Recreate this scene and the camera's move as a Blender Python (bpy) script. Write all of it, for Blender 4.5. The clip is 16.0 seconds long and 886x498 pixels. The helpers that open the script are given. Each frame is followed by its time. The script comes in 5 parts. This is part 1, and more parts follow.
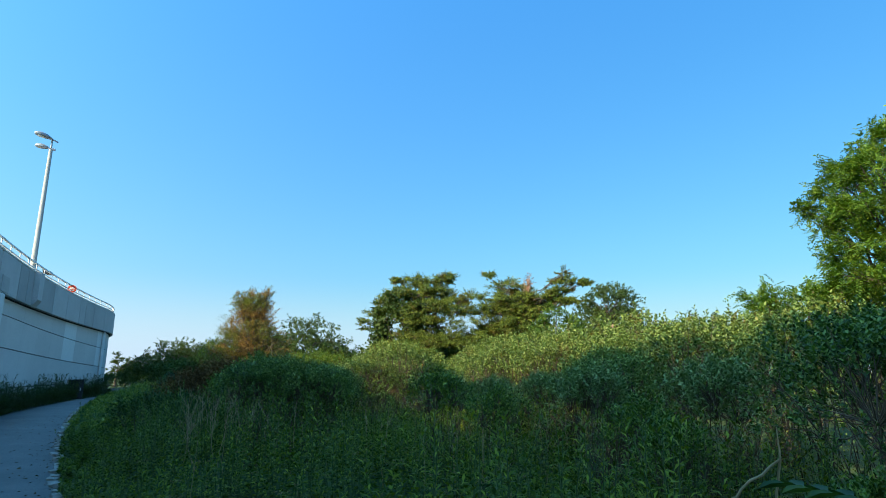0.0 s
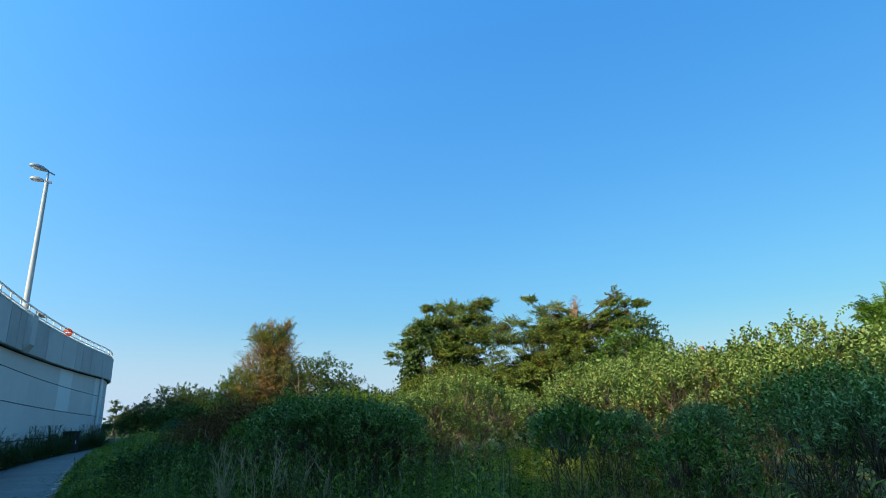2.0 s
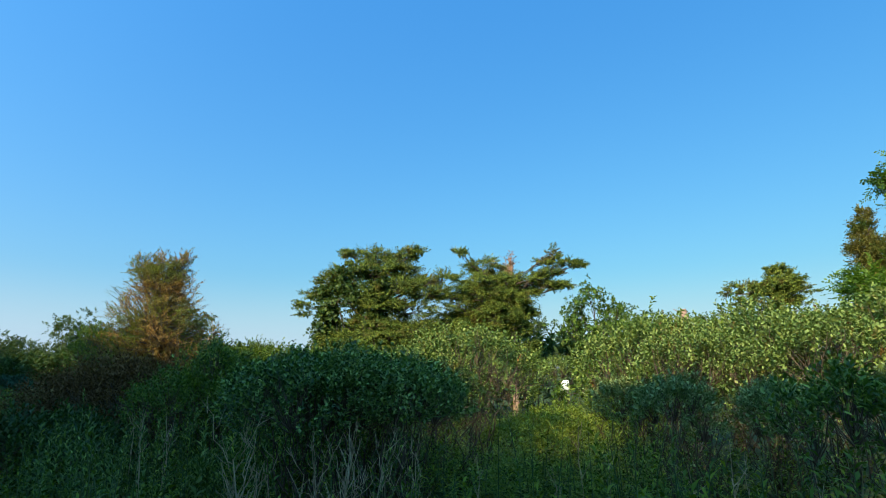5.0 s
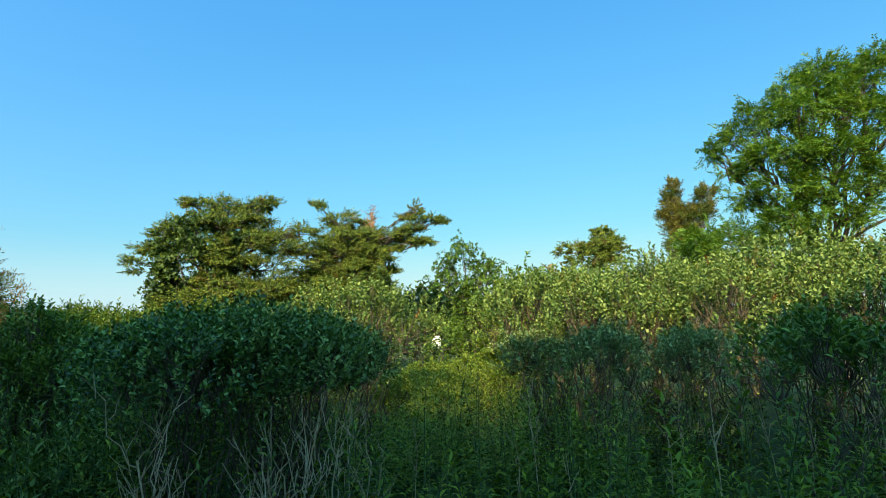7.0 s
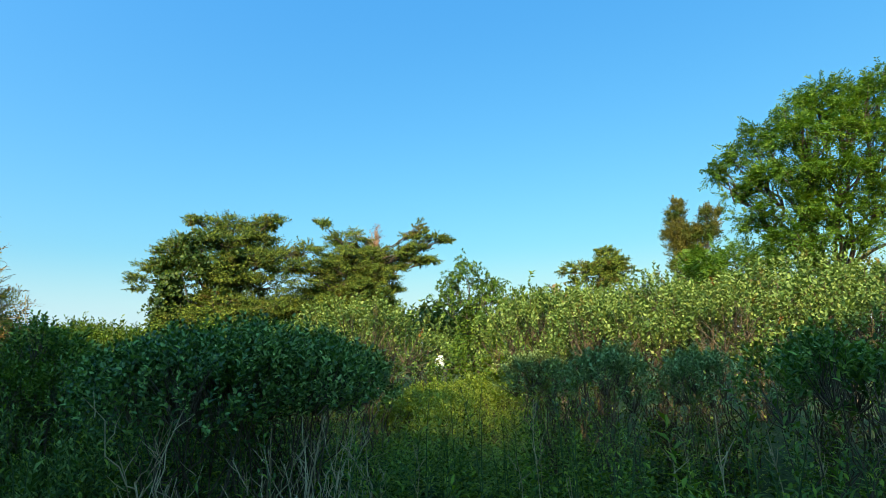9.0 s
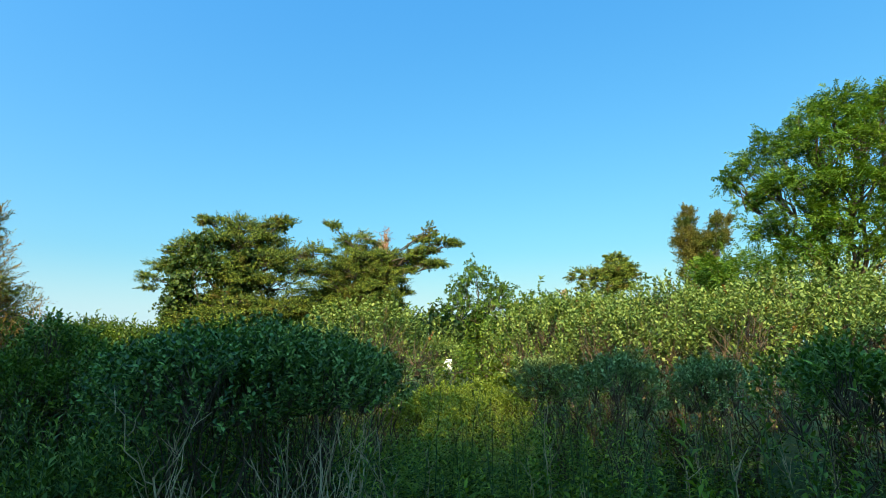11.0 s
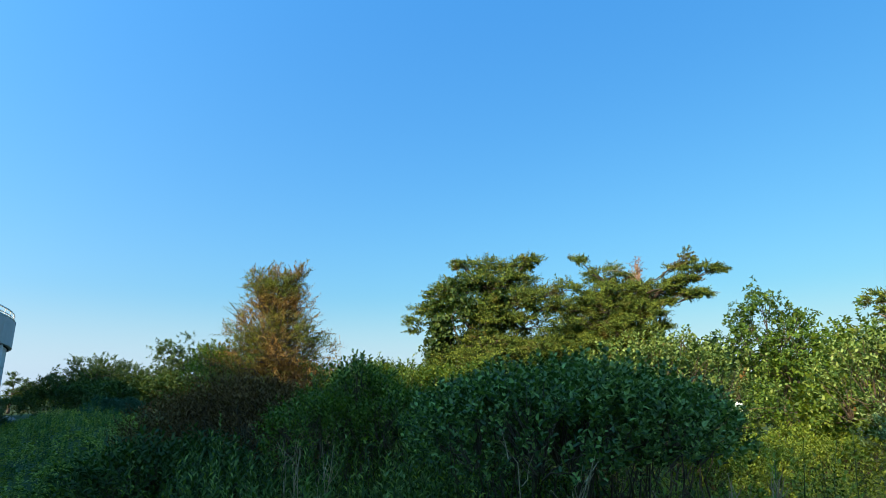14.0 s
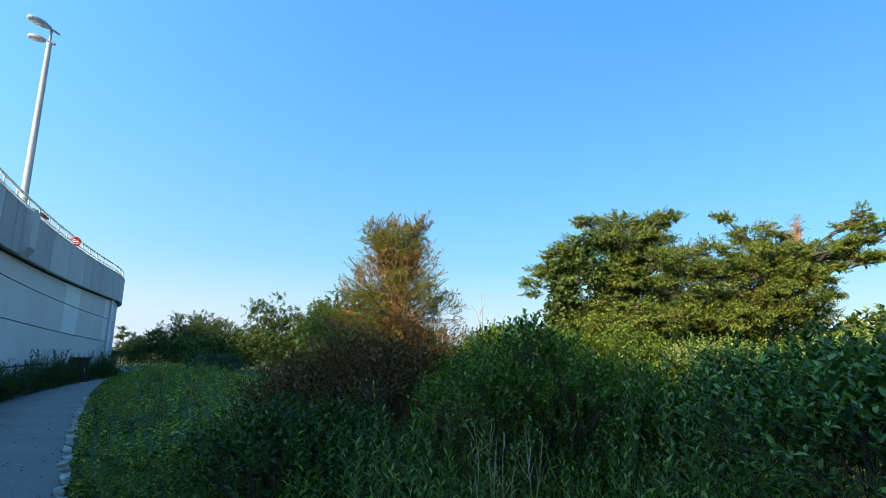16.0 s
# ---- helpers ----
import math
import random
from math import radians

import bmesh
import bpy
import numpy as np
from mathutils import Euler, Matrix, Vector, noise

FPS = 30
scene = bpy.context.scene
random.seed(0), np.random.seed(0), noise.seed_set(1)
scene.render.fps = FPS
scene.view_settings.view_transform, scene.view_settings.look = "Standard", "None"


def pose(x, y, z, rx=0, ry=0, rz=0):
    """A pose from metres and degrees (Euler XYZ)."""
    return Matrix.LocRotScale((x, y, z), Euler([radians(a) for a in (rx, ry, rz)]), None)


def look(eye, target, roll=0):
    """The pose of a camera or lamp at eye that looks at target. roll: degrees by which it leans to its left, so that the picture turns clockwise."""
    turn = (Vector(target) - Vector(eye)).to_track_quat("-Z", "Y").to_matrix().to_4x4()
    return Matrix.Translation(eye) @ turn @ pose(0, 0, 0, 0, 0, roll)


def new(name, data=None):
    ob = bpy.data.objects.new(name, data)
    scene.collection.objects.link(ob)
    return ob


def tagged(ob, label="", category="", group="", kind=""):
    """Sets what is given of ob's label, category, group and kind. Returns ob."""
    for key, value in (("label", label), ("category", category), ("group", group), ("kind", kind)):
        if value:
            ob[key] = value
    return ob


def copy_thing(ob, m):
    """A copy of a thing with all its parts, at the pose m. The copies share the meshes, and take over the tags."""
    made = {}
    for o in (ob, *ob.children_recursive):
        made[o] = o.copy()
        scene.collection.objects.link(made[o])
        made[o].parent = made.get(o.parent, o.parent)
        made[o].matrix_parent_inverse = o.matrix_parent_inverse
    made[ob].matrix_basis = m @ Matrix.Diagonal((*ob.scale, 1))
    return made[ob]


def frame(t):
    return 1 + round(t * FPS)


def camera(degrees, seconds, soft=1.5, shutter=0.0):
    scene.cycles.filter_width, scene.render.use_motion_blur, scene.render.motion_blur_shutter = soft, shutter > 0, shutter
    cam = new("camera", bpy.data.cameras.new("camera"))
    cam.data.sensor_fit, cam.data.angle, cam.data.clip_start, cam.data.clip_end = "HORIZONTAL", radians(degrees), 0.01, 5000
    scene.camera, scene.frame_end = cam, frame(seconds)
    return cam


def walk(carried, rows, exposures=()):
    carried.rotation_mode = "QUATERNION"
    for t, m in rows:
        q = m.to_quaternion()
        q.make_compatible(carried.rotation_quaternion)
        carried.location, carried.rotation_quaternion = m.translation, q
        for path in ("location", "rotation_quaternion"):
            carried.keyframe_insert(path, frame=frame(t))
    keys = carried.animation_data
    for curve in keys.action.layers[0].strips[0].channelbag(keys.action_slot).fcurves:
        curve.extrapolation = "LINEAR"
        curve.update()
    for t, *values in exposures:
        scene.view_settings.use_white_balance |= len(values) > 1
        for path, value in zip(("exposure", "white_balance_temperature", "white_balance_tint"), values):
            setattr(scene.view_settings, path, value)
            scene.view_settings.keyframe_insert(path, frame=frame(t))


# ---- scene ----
cam = camera(75.8, 16.0, soft=0.4)
PATH = [
    (0, (0.153, 0.232, 1.637), (1.231, 1.862, 2.063), -0.1),
    (0.5, (0.131, 0.844, 1.643), (1.187, 2.481, 2.096), -0.4),
    (1, (0.21, 1.461, 1.643), (1.29, 3.071, 2.131), -0.7),
    (1.5, (0.225, 2.078, 1.645), (1.307, 3.674, 2.175), -1.3),
    (2, (0.272, 2.673, 1.638), (1.338, 4.273, 2.19), -1.9),
    (2.5, (0.294, 3.254, 1.629), (1.346, 4.867, 2.168), -2.0),
    (3, (0.353, 3.821, 1.623), (1.363, 5.466, 2.145), -2.0),
    (3.2, (0.32, 4.019, 1.594), (1.33, 5.666, 2.111), -1.8),
    (5.3, (-0.016, 6.411, 1.712), (1.536, 7.613, 2.098), -0.8),
    (5.5, (-0.001, 6.632, 1.706), (1.602, 7.771, 2.071), -1.1),
    (6, (0.109, 6.913, 1.702), (1.825, 7.898, 1.995), -2.0),
    (6.5, (0.153, 7.038, 1.704), (1.92, 7.934, 1.976), -2.4),
    (7, (0.161, 7.113, 1.702), (1.959, 7.948, 1.962), -2.3),
    (7.5, (0.162, 7.119, 1.709), (1.959, 7.944, 2.007), -2.4),
    (8, (0.165, 7.112, 1.707), (1.956, 7.942, 2.028), -2.1),
    (8.5, (0.166, 7.108, 1.71), (1.956, 7.941, 2.027), -2.0),
    (9, (0.166, 7.109, 1.709), (1.95, 7.951, 2.035), -1.9),
    (11.5, (0.132, 7.165, 1.702), (1.901, 8.036, 2.037), -0.7),
    (12, (0.116, 7.207, 1.701), (1.871, 8.106, 2.034), -0.8),
    (12.5, (0.04, 7.3, 1.711), (1.729, 8.282, 2.14), -1.6),
    (13, (0.064, 7.449, 1.702), (1.762, 8.41, 2.142), -2.1),
    (13.5, (0.111, 7.675, 1.713), (1.676, 8.799, 2.251), -1.7),
    (14, (0.1, 7.865, 1.7), (1.377, 9.326, 2.185), -0.8),
    (14.5, (0.073, 8.309, 1.675), (1.19, 9.924, 2.052), 0.1),
    (15, (0.102, 8.817, 1.67), (1.148, 10.483, 2.027), 0.4),
    (15.5, (0.084, 9.221, 1.704), (1.117, 10.896, 2.061), 1.2),
    (16, (0.099, 9.689, 1.727), (1.187, 11.326, 2.1), 1.4),
]
# stops, kelvin and tint of the camera's picture
EXPOSURES = [(0.0, 1.03, 5750, -2), (2.0, 0.80, 5600, 0), (3.2, 0.80, 5600, 0), (5.5, 0.84, 5750, -3), (7.0, 1.10, 6050, -8), (11.5, 1.10, 6050, -8), (13.0, 0.98, 5900, -4), (14.5, 0.92, 5800, 0), (15.0, 0.95, 5850, 3), (15.5, 1.22, 5900, 7), (16.0, 1.15, 5900, 7)]
walk(cam, [(t, look(eye, target, roll)) for t, eye, target, roll in PATH], EXPOSURES)

# ---------------------------------------------------------------- light
SUN_TO = Vector((-0.985, -0.17, 0.0)).normalized()      # towards the sun, over the ground
SUN_ELEV = radians(28.9)
TOWARD = Vector((SUN_TO.x * math.cos(SUN_ELEV), SUN_TO.y * math.cos(SUN_ELEV), math.sin(SUN_ELEV)))
world = bpy.data.worlds.new("sky")
scene.world = world
world.use_nodes = True
wn = world.node_tree
sky = wn.nodes.new("ShaderNodeTexSky")
sky.sky_type = "NISHITA"
sky.sun_disc = False
sky.sun_elevation = SUN_ELEV
sky.sun_rotation = math.atan2(SUN_TO.x, SUN_TO.y) % (2 * math.pi)
sky.air_density, sky.dust_density, sky.ozone_density = 2.0, 0.7, 1.0
wn.nodes["Background"].inputs["Strength"].default_value = 0.12
air = wn.nodes.new("ShaderNodeMix")
air.data_type, air.blend_type = "RGBA", "MULTIPLY"
air.inputs[0].default_value = 1.0
air.inputs[7].default_value = (0.56, 0.86, 1.0, 1)
wn.links.new(sky.outputs["Color"], air.inputs[6])
deep = wn.nodes.new("ShaderNodeHueSaturation")
deep.inputs["Saturation"].default_value = 1.02
blue = wn.nodes.new("ShaderNodeMix")        # the clear blue that many scatterings add evenly over the sky
blue.data_type = "RGBA"
blue.inputs[0].default_value = 0.49
blue.inputs[6].default_value = (0.0, 0.95, 3.75, 1)
wn.links.new(air.outputs[2], blue.inputs[7])
wn.links.new(blue.outputs[2], deep.inputs["Color"])
side = wn.nodes.new("ShaderNodeVectorMath")        # hazy air is brighter towards the sun's half of the sky
side.operation = "DOT_PRODUCT"
side.inputs[1].default_value = TOWARD
place = wn.nodes.new("ShaderNodeTexCoord")
wn.links.new(place.outputs["Generated"], side.inputs[0])
haze = wn.nodes.new("ShaderNodeValToRGB")
haze.color_ramp.interpolation = "B_SPLINE"
for k, (at, tone) in enumerate(((0.0, (0.74, 0.74, 0.76)), (0.25, (0.95, 0.90, 0.90)), (0.45, (1.42, 1.12, 1.06)), (0.70, (2.2, 1.6, 1.4)), (0.88, (3.6, 2.6, 2.1)), (1.0, (5.0, 4.0, 3.2)))):
    e = haze.color_ramp.elements[k] if k < 2 else haze.color_ramp.elements.new(at)
    e.position, e.color = at, (*(v / 5 for v in tone), 1)
span = wn.nodes.new("ShaderNodeMapRange")
span.inputs["From Min"].default_value, span.inputs["From Max"].default_value = -1.0, 1.0
wn.links.new(side.outputs["Value"], span.inputs["Value"])
wn.links.new(span.outputs["Result"], haze.inputs["Fac"])
full = wn.nodes.new("ShaderNodeVectorMath")
full.operation = "SCALE"
full.inputs["Scale"].default_value = 5.0
wn.links.new(haze.outputs["Color"], full.inputs[0])
glow = wn.nodes.new("ShaderNodeVectorMath")
glow.operation = "MULTIPLY"
wn.links.new(deep.outputs["Color"], glow.inputs[0])
wn.links.new(full.outputs["Vector"], glow.inputs[1])
low = wn.nodes.new("ShaderNodeSeparateXYZ")        # pale haze along the horizon
wn.links.new(place.outputs["Generated"], low.inputs["Vector"])
rim = wn.nodes.new("ShaderNodeMapRange")
rim.interpolation_type = "SMOOTHSTEP"
rim.inputs["From Min"].default_value, rim.inputs["From Max"].default_value = 0.0, 0.17
rim.inputs["To Min"].default_value, rim.inputs["To Max"].default_value = 0.62, 0.0
wn.links.new(low.outputs["Z"], rim.inputs["Value"])
pale = wn.nodes.new("ShaderNodeMix")
pale.data_type = "RGBA"
pale.inputs[7].default_value = (3.65, 3.95, 4.4, 1)
wn.links.new(rim.outputs["Result"], pale.inputs[0])
wn.links.new(glow.outputs["Vector"], pale.inputs[6])
wn.links.new(pale.outputs[2], wn.nodes["Background"].inputs["Color"])

sun = new("sun", bpy.data.lights.new("sun", "SUN"))
sun.data.energy, sun.data.angle, sun.data.color = 5.0, radians(0.6), (1.0, 0.74, 0.42)
sun.matrix_world = look(TOWARD * 60, (0, 0, 0))


# ---------------------------------------------------------------- materials
def shader(name):
    m = bpy.data.materials.new(name)
    m.use_nodes = True
    nt = m.node_tree
    return m, nt, nt.nodes["Principled BSDF"]


def ramp(nt, fac, stops):
    r = nt.nodes.new("ShaderNodeValToRGB")
    while len(r.color_ramp.elements) < len(stops):
        r.color_ramp.elements.new(0.5)
    for e, (p, c) in zip(r.color_ramp.elements, stops):
        e.position, e.color = p, (*c, 1)
    nt.links.new(fac, r.inputs["Fac"])
    return r.outputs["Color"]


def noise_of(nt, scale, detail=4.0, rough=0.6, coord="Object"):
    tc = nt.nodes.new("ShaderNodeTexCoord")
    n = nt.nodes.new("ShaderNodeTexNoise")
    n.inputs["Scale"].default_value, n.inputs["Detail"].default_value, n.inputs["Roughness"].default_value = scale, detail, rough
    nt.links.new(tc.outputs[coord], n.inputs["Vector"])
    return n.outputs["Fac"]


def mixed(nt, a, b, fac, kind="MIX"):
    m = nt.nodes.new("ShaderNodeMix")
    m.data_type, m.blend_type = "RGBA", kind
    for socket, v in ((m.inputs[0], fac), (m.inputs[6], a), (m.inputs[7], b)):
        if isinstance(v, bpy.types.NodeSocket):
            nt.links.new(v, socket)
        else:
            socket.default_value = v if isinstance(v, float) else (*v, 1)
    return m.outputs[2]


def bump(nt, height, strength, distance, bsdf):
    b = nt.nodes.new("ShaderNodeBump")
    b.inputs["Strength"].default_value, b.inputs["Distance"].default_value = strength, distance
    nt.links.new(height, b.inputs["Height"])
    nt.links.new(b.outputs["Normal"], bsdf.inputs["Normal"])


def leaf_material(name, stops, glow=0.3, rough=0.45, patch=None, patch_scale=1.2, gloss=0.35, lo=0.5, hi=0.62, gain=1.05):
    """Leaves: a colour for each leaf, patches of a second tone over the crown, light passing through the blade."""
    m, nt, b = shader(name)
    geo = nt.nodes.new("ShaderNodeNewGeometry")
    col = ramp(nt, geo.outputs["Random Per Island"], [(p, tuple(min(0.8, gain * v) for v in c)) for p, c in stops])
    if patch:
        f = nt.nodes.new("ShaderNodeMapRange")
        f.inputs["From Min"].default_value, f.inputs["From Max"].default_value = lo, hi
        nt.links.new(noise_of(nt, patch_scale, 3.0, 0.6), f.inputs["Value"])
        col = mixed(nt, col, patch, f.outputs["Result"])
    nt.links.new(col, b.inputs["Base Color"])
    b.inputs["Roughness"].default_value = rough
    b.inputs["Specular IOR Level"].default_value = gloss
    tr = nt.nodes.new("ShaderNodeBsdfTranslucent")
    warm = mixed(nt, col, (1.0, 1.0, 0.35), 1.0, "MULTIPLY")
    nt.links.new(warm, tr.inputs["Color"])
    mix = nt.nodes.new("ShaderNodeMixShader")
    mix.inputs["Fac"].default_value = glow
    nt.links.new(b.outputs["BSDF"], mix.inputs[1])
    nt.links.new(tr.outputs["BSDF"], mix.inputs[2])
    nt.links.new(mix.outputs["Shader"], nt.nodes["Material Output"].inputs["Surface"])
    return m


def solid_material(name, stops, scale=3.0, fine=40.0, rough=0.8, bumps=0.4, depth=0.01, metal=0.0, vary=0.0):
    """A surface with stains at one scale, grain at another and fine relief."""
    m, nt, b = shader(name)
    col = ramp(nt, noise_of(nt, scale, 6.0, 0.65), stops)
    grain = ramp(nt, noise_of(nt, fine, 3.0), [(0.25, (0.72, 0.72, 0.72)), (0.75, (1.0, 1.0, 1.0))])
    col = mixed(nt, col, grain, 1.0, "MULTIPLY")
    if vary:
        info = nt.nodes.new("ShaderNodeObjectInfo")
        tone = ramp(nt, info.outputs["Random"], [(0.0, (1 - vary, 1 - vary, 1 - vary)), (1.0, (1.0, 1.0, 1.0))])
        col = mixed(nt, col, tone, 1.0, "MULTIPLY")
    nt.links.new(col, b.inputs["Base Color"])
    b.inputs["Roughness"].default_value, b.inputs["Metallic"].default_value = rough, metal
    b.inputs["Specular IOR Level"].default_value = 0.2
    bump(nt, noise_of(nt, fine, 4.0), bumps, depth, b)
    return m


M_SOIL = solid_material("soil_and_litter", [(0.3, (0.035, 0.050, 0.014)), (0.7, (0.065, 0.090, 0.022))], 0.6, 14.0, 0.95, 0.8, 0.05)
def path_material():
    """Grey worn asphalt: pale aggregate, broad stains, fine cracks and scattered dark crumbs of litter."""
    m, nt, b = shader("worn_asphalt")
    col = ramp(nt, noise_of(nt, 0.7, 6.0, 0.65), [(0.3, (0.175, 0.152, 0.128)), (0.7, (0.245, 0.214, 0.182))])
    col = mixed(nt, col, ramp(nt, noise_of(nt, 70.0, 3.0), [(0.3, (0.6, 0.6, 0.6)), (0.7, (1.15, 1.15, 1.15))]), 1.0, "MULTIPLY")
    col = mixed(nt, col, (0.07, 0.06, 0.045), ramp(nt, noise_of(nt, 11.0, 2.0, 0.5), [(0.70, (0, 0, 0)), (0.73, (0.85, 0.85, 0.85))]))
    tc = nt.nodes.new("ShaderNodeTexCoord")
    v = nt.nodes.new("ShaderNodeTexVoronoi")
    v.feature = "DISTANCE_TO_EDGE"
    v.inputs["Scale"].default_value = 0.55
    warp = nt.nodes.new("ShaderNodeMix")
    warp.data_type, warp.blend_type = "RGBA", "LINEAR_LIGHT"
    warp.inputs[0].default_value = 0.25
    n = nt.nodes.new("ShaderNodeTexNoise")
    n.inputs["Scale"].default_value, n.inputs["Detail"].default_value = 2.5, 6.0
    nt.links.new(tc.outputs["Object"], n.inputs["Vector"])
    nt.links.new(tc.outputs["Object"], warp.inputs[6])
    nt.links.new(n.outputs["Color"], warp.inputs[7])
    nt.links.new(warp.outputs[2], v.inputs["Vector"])
    col = mixed(nt, (0.08, 0.075, 0.065), col, ramp(nt, v.outputs["Distance"], [(0.001, (0.55, 0.55, 0.55)), (0.006, (1, 1, 1))]))
    nt.links.new(col, b.inputs["Base Color"])
    b.inputs["Roughness"].default_value = 0.9
    bump(nt, noise_of(nt, 55.0, 4.0), 0.5, 0.006, b)
    return m


M_PATH = path_material()
M_STONE = solid_material("pale_edge_stone", [(0.3, (0.36, 0.31, 0.25)), (0.7, (0.60, 0.53, 0.44))], 4.0, 40.0, 0.85, 0.6, 0.01, vary=0.4)
M_WALL = solid_material("concrete_wall", [(0.3, (0.62, 0.58, 0.53)), (0.7, (0.70, 0.655, 0.60))], 0.35, 18.0, 0.85, 0.25, 0.006, vary=0.05)
M_WALL_LIGHT = solid_material("concrete_pale", [(0.3, (0.76, 0.73, 0.68)), (0.7, (0.80, 0.78, 0.73))], 0.5, 18.0, 0.85, 0.25, 0.006)
M_PARAPET = solid_material("concrete_parapet", [(0.3, (0.50, 0.48, 0.455)), (0.7, (0.60, 0.58, 0.55))], 0.5, 20.0, 0.85, 0.25, 0.006, vary=0.25)
M_JOINT_SHADE = solid_material("dark_joint_and_shade", [(0.3, (0.03, 0.03, 0.03)), (0.7, (0.06, 0.06, 0.06))], 2.0, 30.0, 0.95, 0.3, 0.004)
M_RAIL = solid_material("galvanised_rail", [(0.3, (0.66, 0.66, 0.65)), (0.7, (0.80, 0.80, 0.79))], 3.0, 30.0, 0.5, 0.1, 0.002)
M_POLE = solid_material("grey_pole_paint", [(0.3, (0.40, 0.38, 0.36)), (0.7, (0.51, 0.49, 0.46))], 2.0, 30.0, 0.6, 0.1, 0.002)
M_LAMP = solid_material("lamp_housing", [(0.3, (0.29, 0.31, 0.35)), (0.7, (0.38, 0.40, 0.44))], 3.0, 40.0, 0.5, 0.1, 0.002, metal=0.2)
M_LENS = solid_material("lamp_lens", [(0.3, (0.55, 0.53, 0.45)), (0.7, (0.7, 0.68, 0.6))], 5.0, 40.0, 0.2, 0.05, 0.001)
M_RED = solid_material("red_sign_paint", [(0.3, (0.55, 0.06, 0.03)), (0.7, (0.68, 0.09, 0.04))], 4.0, 40.0, 0.5, 0.1, 0.002)
M_WHITE = solid_material("white_sign_paint", [(0.3, (0.70, 0.70, 0.68)), (0.7, (0.8, 0.8, 0.78))], 4.0, 40.0, 0.5, 0.1, 0.002)
M_DARK = solid_material("dark_metal", [(0.3, (0.025, 0.025, 0.027)), (0.7, (0.05, 0.05, 0.05))], 4.0, 40.0, 0.6, 0.2, 0.003, metal=0.3)
M_BARK = solid_material("grey_brown_bark", [(0.3, (0.075, 0.055, 0.04)), (0.7, (0.17, 0.13, 0.10))], 6.0, 50.0, 0.95, 0.9, 0.02)
M_STEM = solid_material("dark_shrub_stem", [(0.3, (0.070, 0.050, 0.034)), (0.7, (0.165, 0.120, 0.082))], 6.0, 60.0, 0.9, 0.6, 0.006)
M_SNAG = solid_material("bare_reddish_wood", [(0.3, (0.30, 0.17, 0.12)), (0.7, (0.50, 0.34, 0.27))], 6.0, 40.0, 0.85, 0.7, 0.02)
M_DEADWOOD = solid_material("bleached_dry_wood", [(0.3, (0.30, 0.22, 0.12)), (0.7, (0.48, 0.36, 0.20))], 5.0, 50.0, 0.9, 0.5, 0.006)
M_STALK = solid_material("green_weed_stem", [(0.3, (0.06, 0.09, 0.03)), (0.7, (0.13, 0.16, 0.06))], 6.0, 40.0, 0.8, 0.2, 0.003)

M_BAY = leaf_material("waxy_dark_leaf", [(0.0, (0.034, 0.060, 0.012)), (0.55, (0.106, 0.166, 0.032)), (1.0, (0.29, 0.38, 0.080))], 0.30, 0.40, gloss=0.32, gain=0.82)
M_BAY_PALE = leaf_material("paler_waxy_leaf", [(0.0, (0.050, 0.082, 0.020)), (0.55, (0.145, 0.205, 0.048)), (1.0, (0.32, 0.40, 0.105))], 0.30, 0.42, gloss=0.28, gain=0.9)
M_SHADE = leaf_material("large_shade_leaf", [(0.0, (0.045, 0.080, 0.012)), (0.55, (0.120, 0.175, 0.025)), (1.0, (0.26, 0.33, 0.050))], 0.30, 0.45, gloss=0.3, gain=0.92)
M_GREY = leaf_material("dull_grey_green_leaf", [(0.0, (0.115, 0.160, 0.055)), (0.6, (0.215, 0.280, 0.100)), (1.0, (0.34, 0.40, 0.16))], 0.28, 0.5, gloss=0.2, gain=0.9)
M_BUSH = leaf_material("grey_green_leaf", [(0.0, (0.036, 0.066, 0.012)), (0.5, (0.120, 0.166, 0.034)), (1.0, (0.22, 0.26, 0.070))], 0.24, 0.5, (0.19, 0.085, 0.02), 1.6, lo=0.60, hi=0.70, gloss=0.25, gain=1.35)
M_BRIGHT = leaf_material("bright_broad_leaf", [(0.0, (0.080, 0.130, 0.012)), (0.6, (0.140, 0.200, 0.018)), (1.0, (0.23, 0.28, 0.03))], 0.40, 0.45, gloss=0.25, gain=0.88)
M_LOCUST = leaf_material("locust_leaflet", [(0.0, (0.045, 0.090, 0.008)), (0.6, (0.090, 0.155, 0.013)), (1.0, (0.17, 0.235, 0.022))], 0.40, 0.5, gloss=0.25, gain=1.12)
M_CEDAR = leaf_material("cedar_spray", [(0.0, (0.028, 0.044, 0.008)), (0.55, (0.080, 0.110, 0.016)), (1.0, (0.24, 0.255, 0.036))], 0.15, 0.65, (0.135, 0.098, 0.024), 1.9, gloss=0.12, lo=0.55, hi=0.68, gain=1.12)
M_CEDAR_DEAD = leaf_material("browned_cedar_spray", [(0.0, (0.135, 0.072, 0.020)), (0.55, (0.30, 0.160, 0.044)), (1.0, (0.44, 0.28, 0.090))], 0.28, 0.7, (0.15, 0.165, 0.030), 1.3, gloss=0.1, lo=0.45, hi=0.57, gain=1.0)
M_CEDAR_FAR = leaf_material("rusty_cedar_spray", [(0.0, (0.085, 0.085, 0.015)), (0.55, (0.160, 0.140, 0.030)), (1.0, (0.27, 0.21, 0.050))], 0.22, 0.7, (0.065, 0.09, 0.015), 0.7, gloss=0.1, gain=0.92)
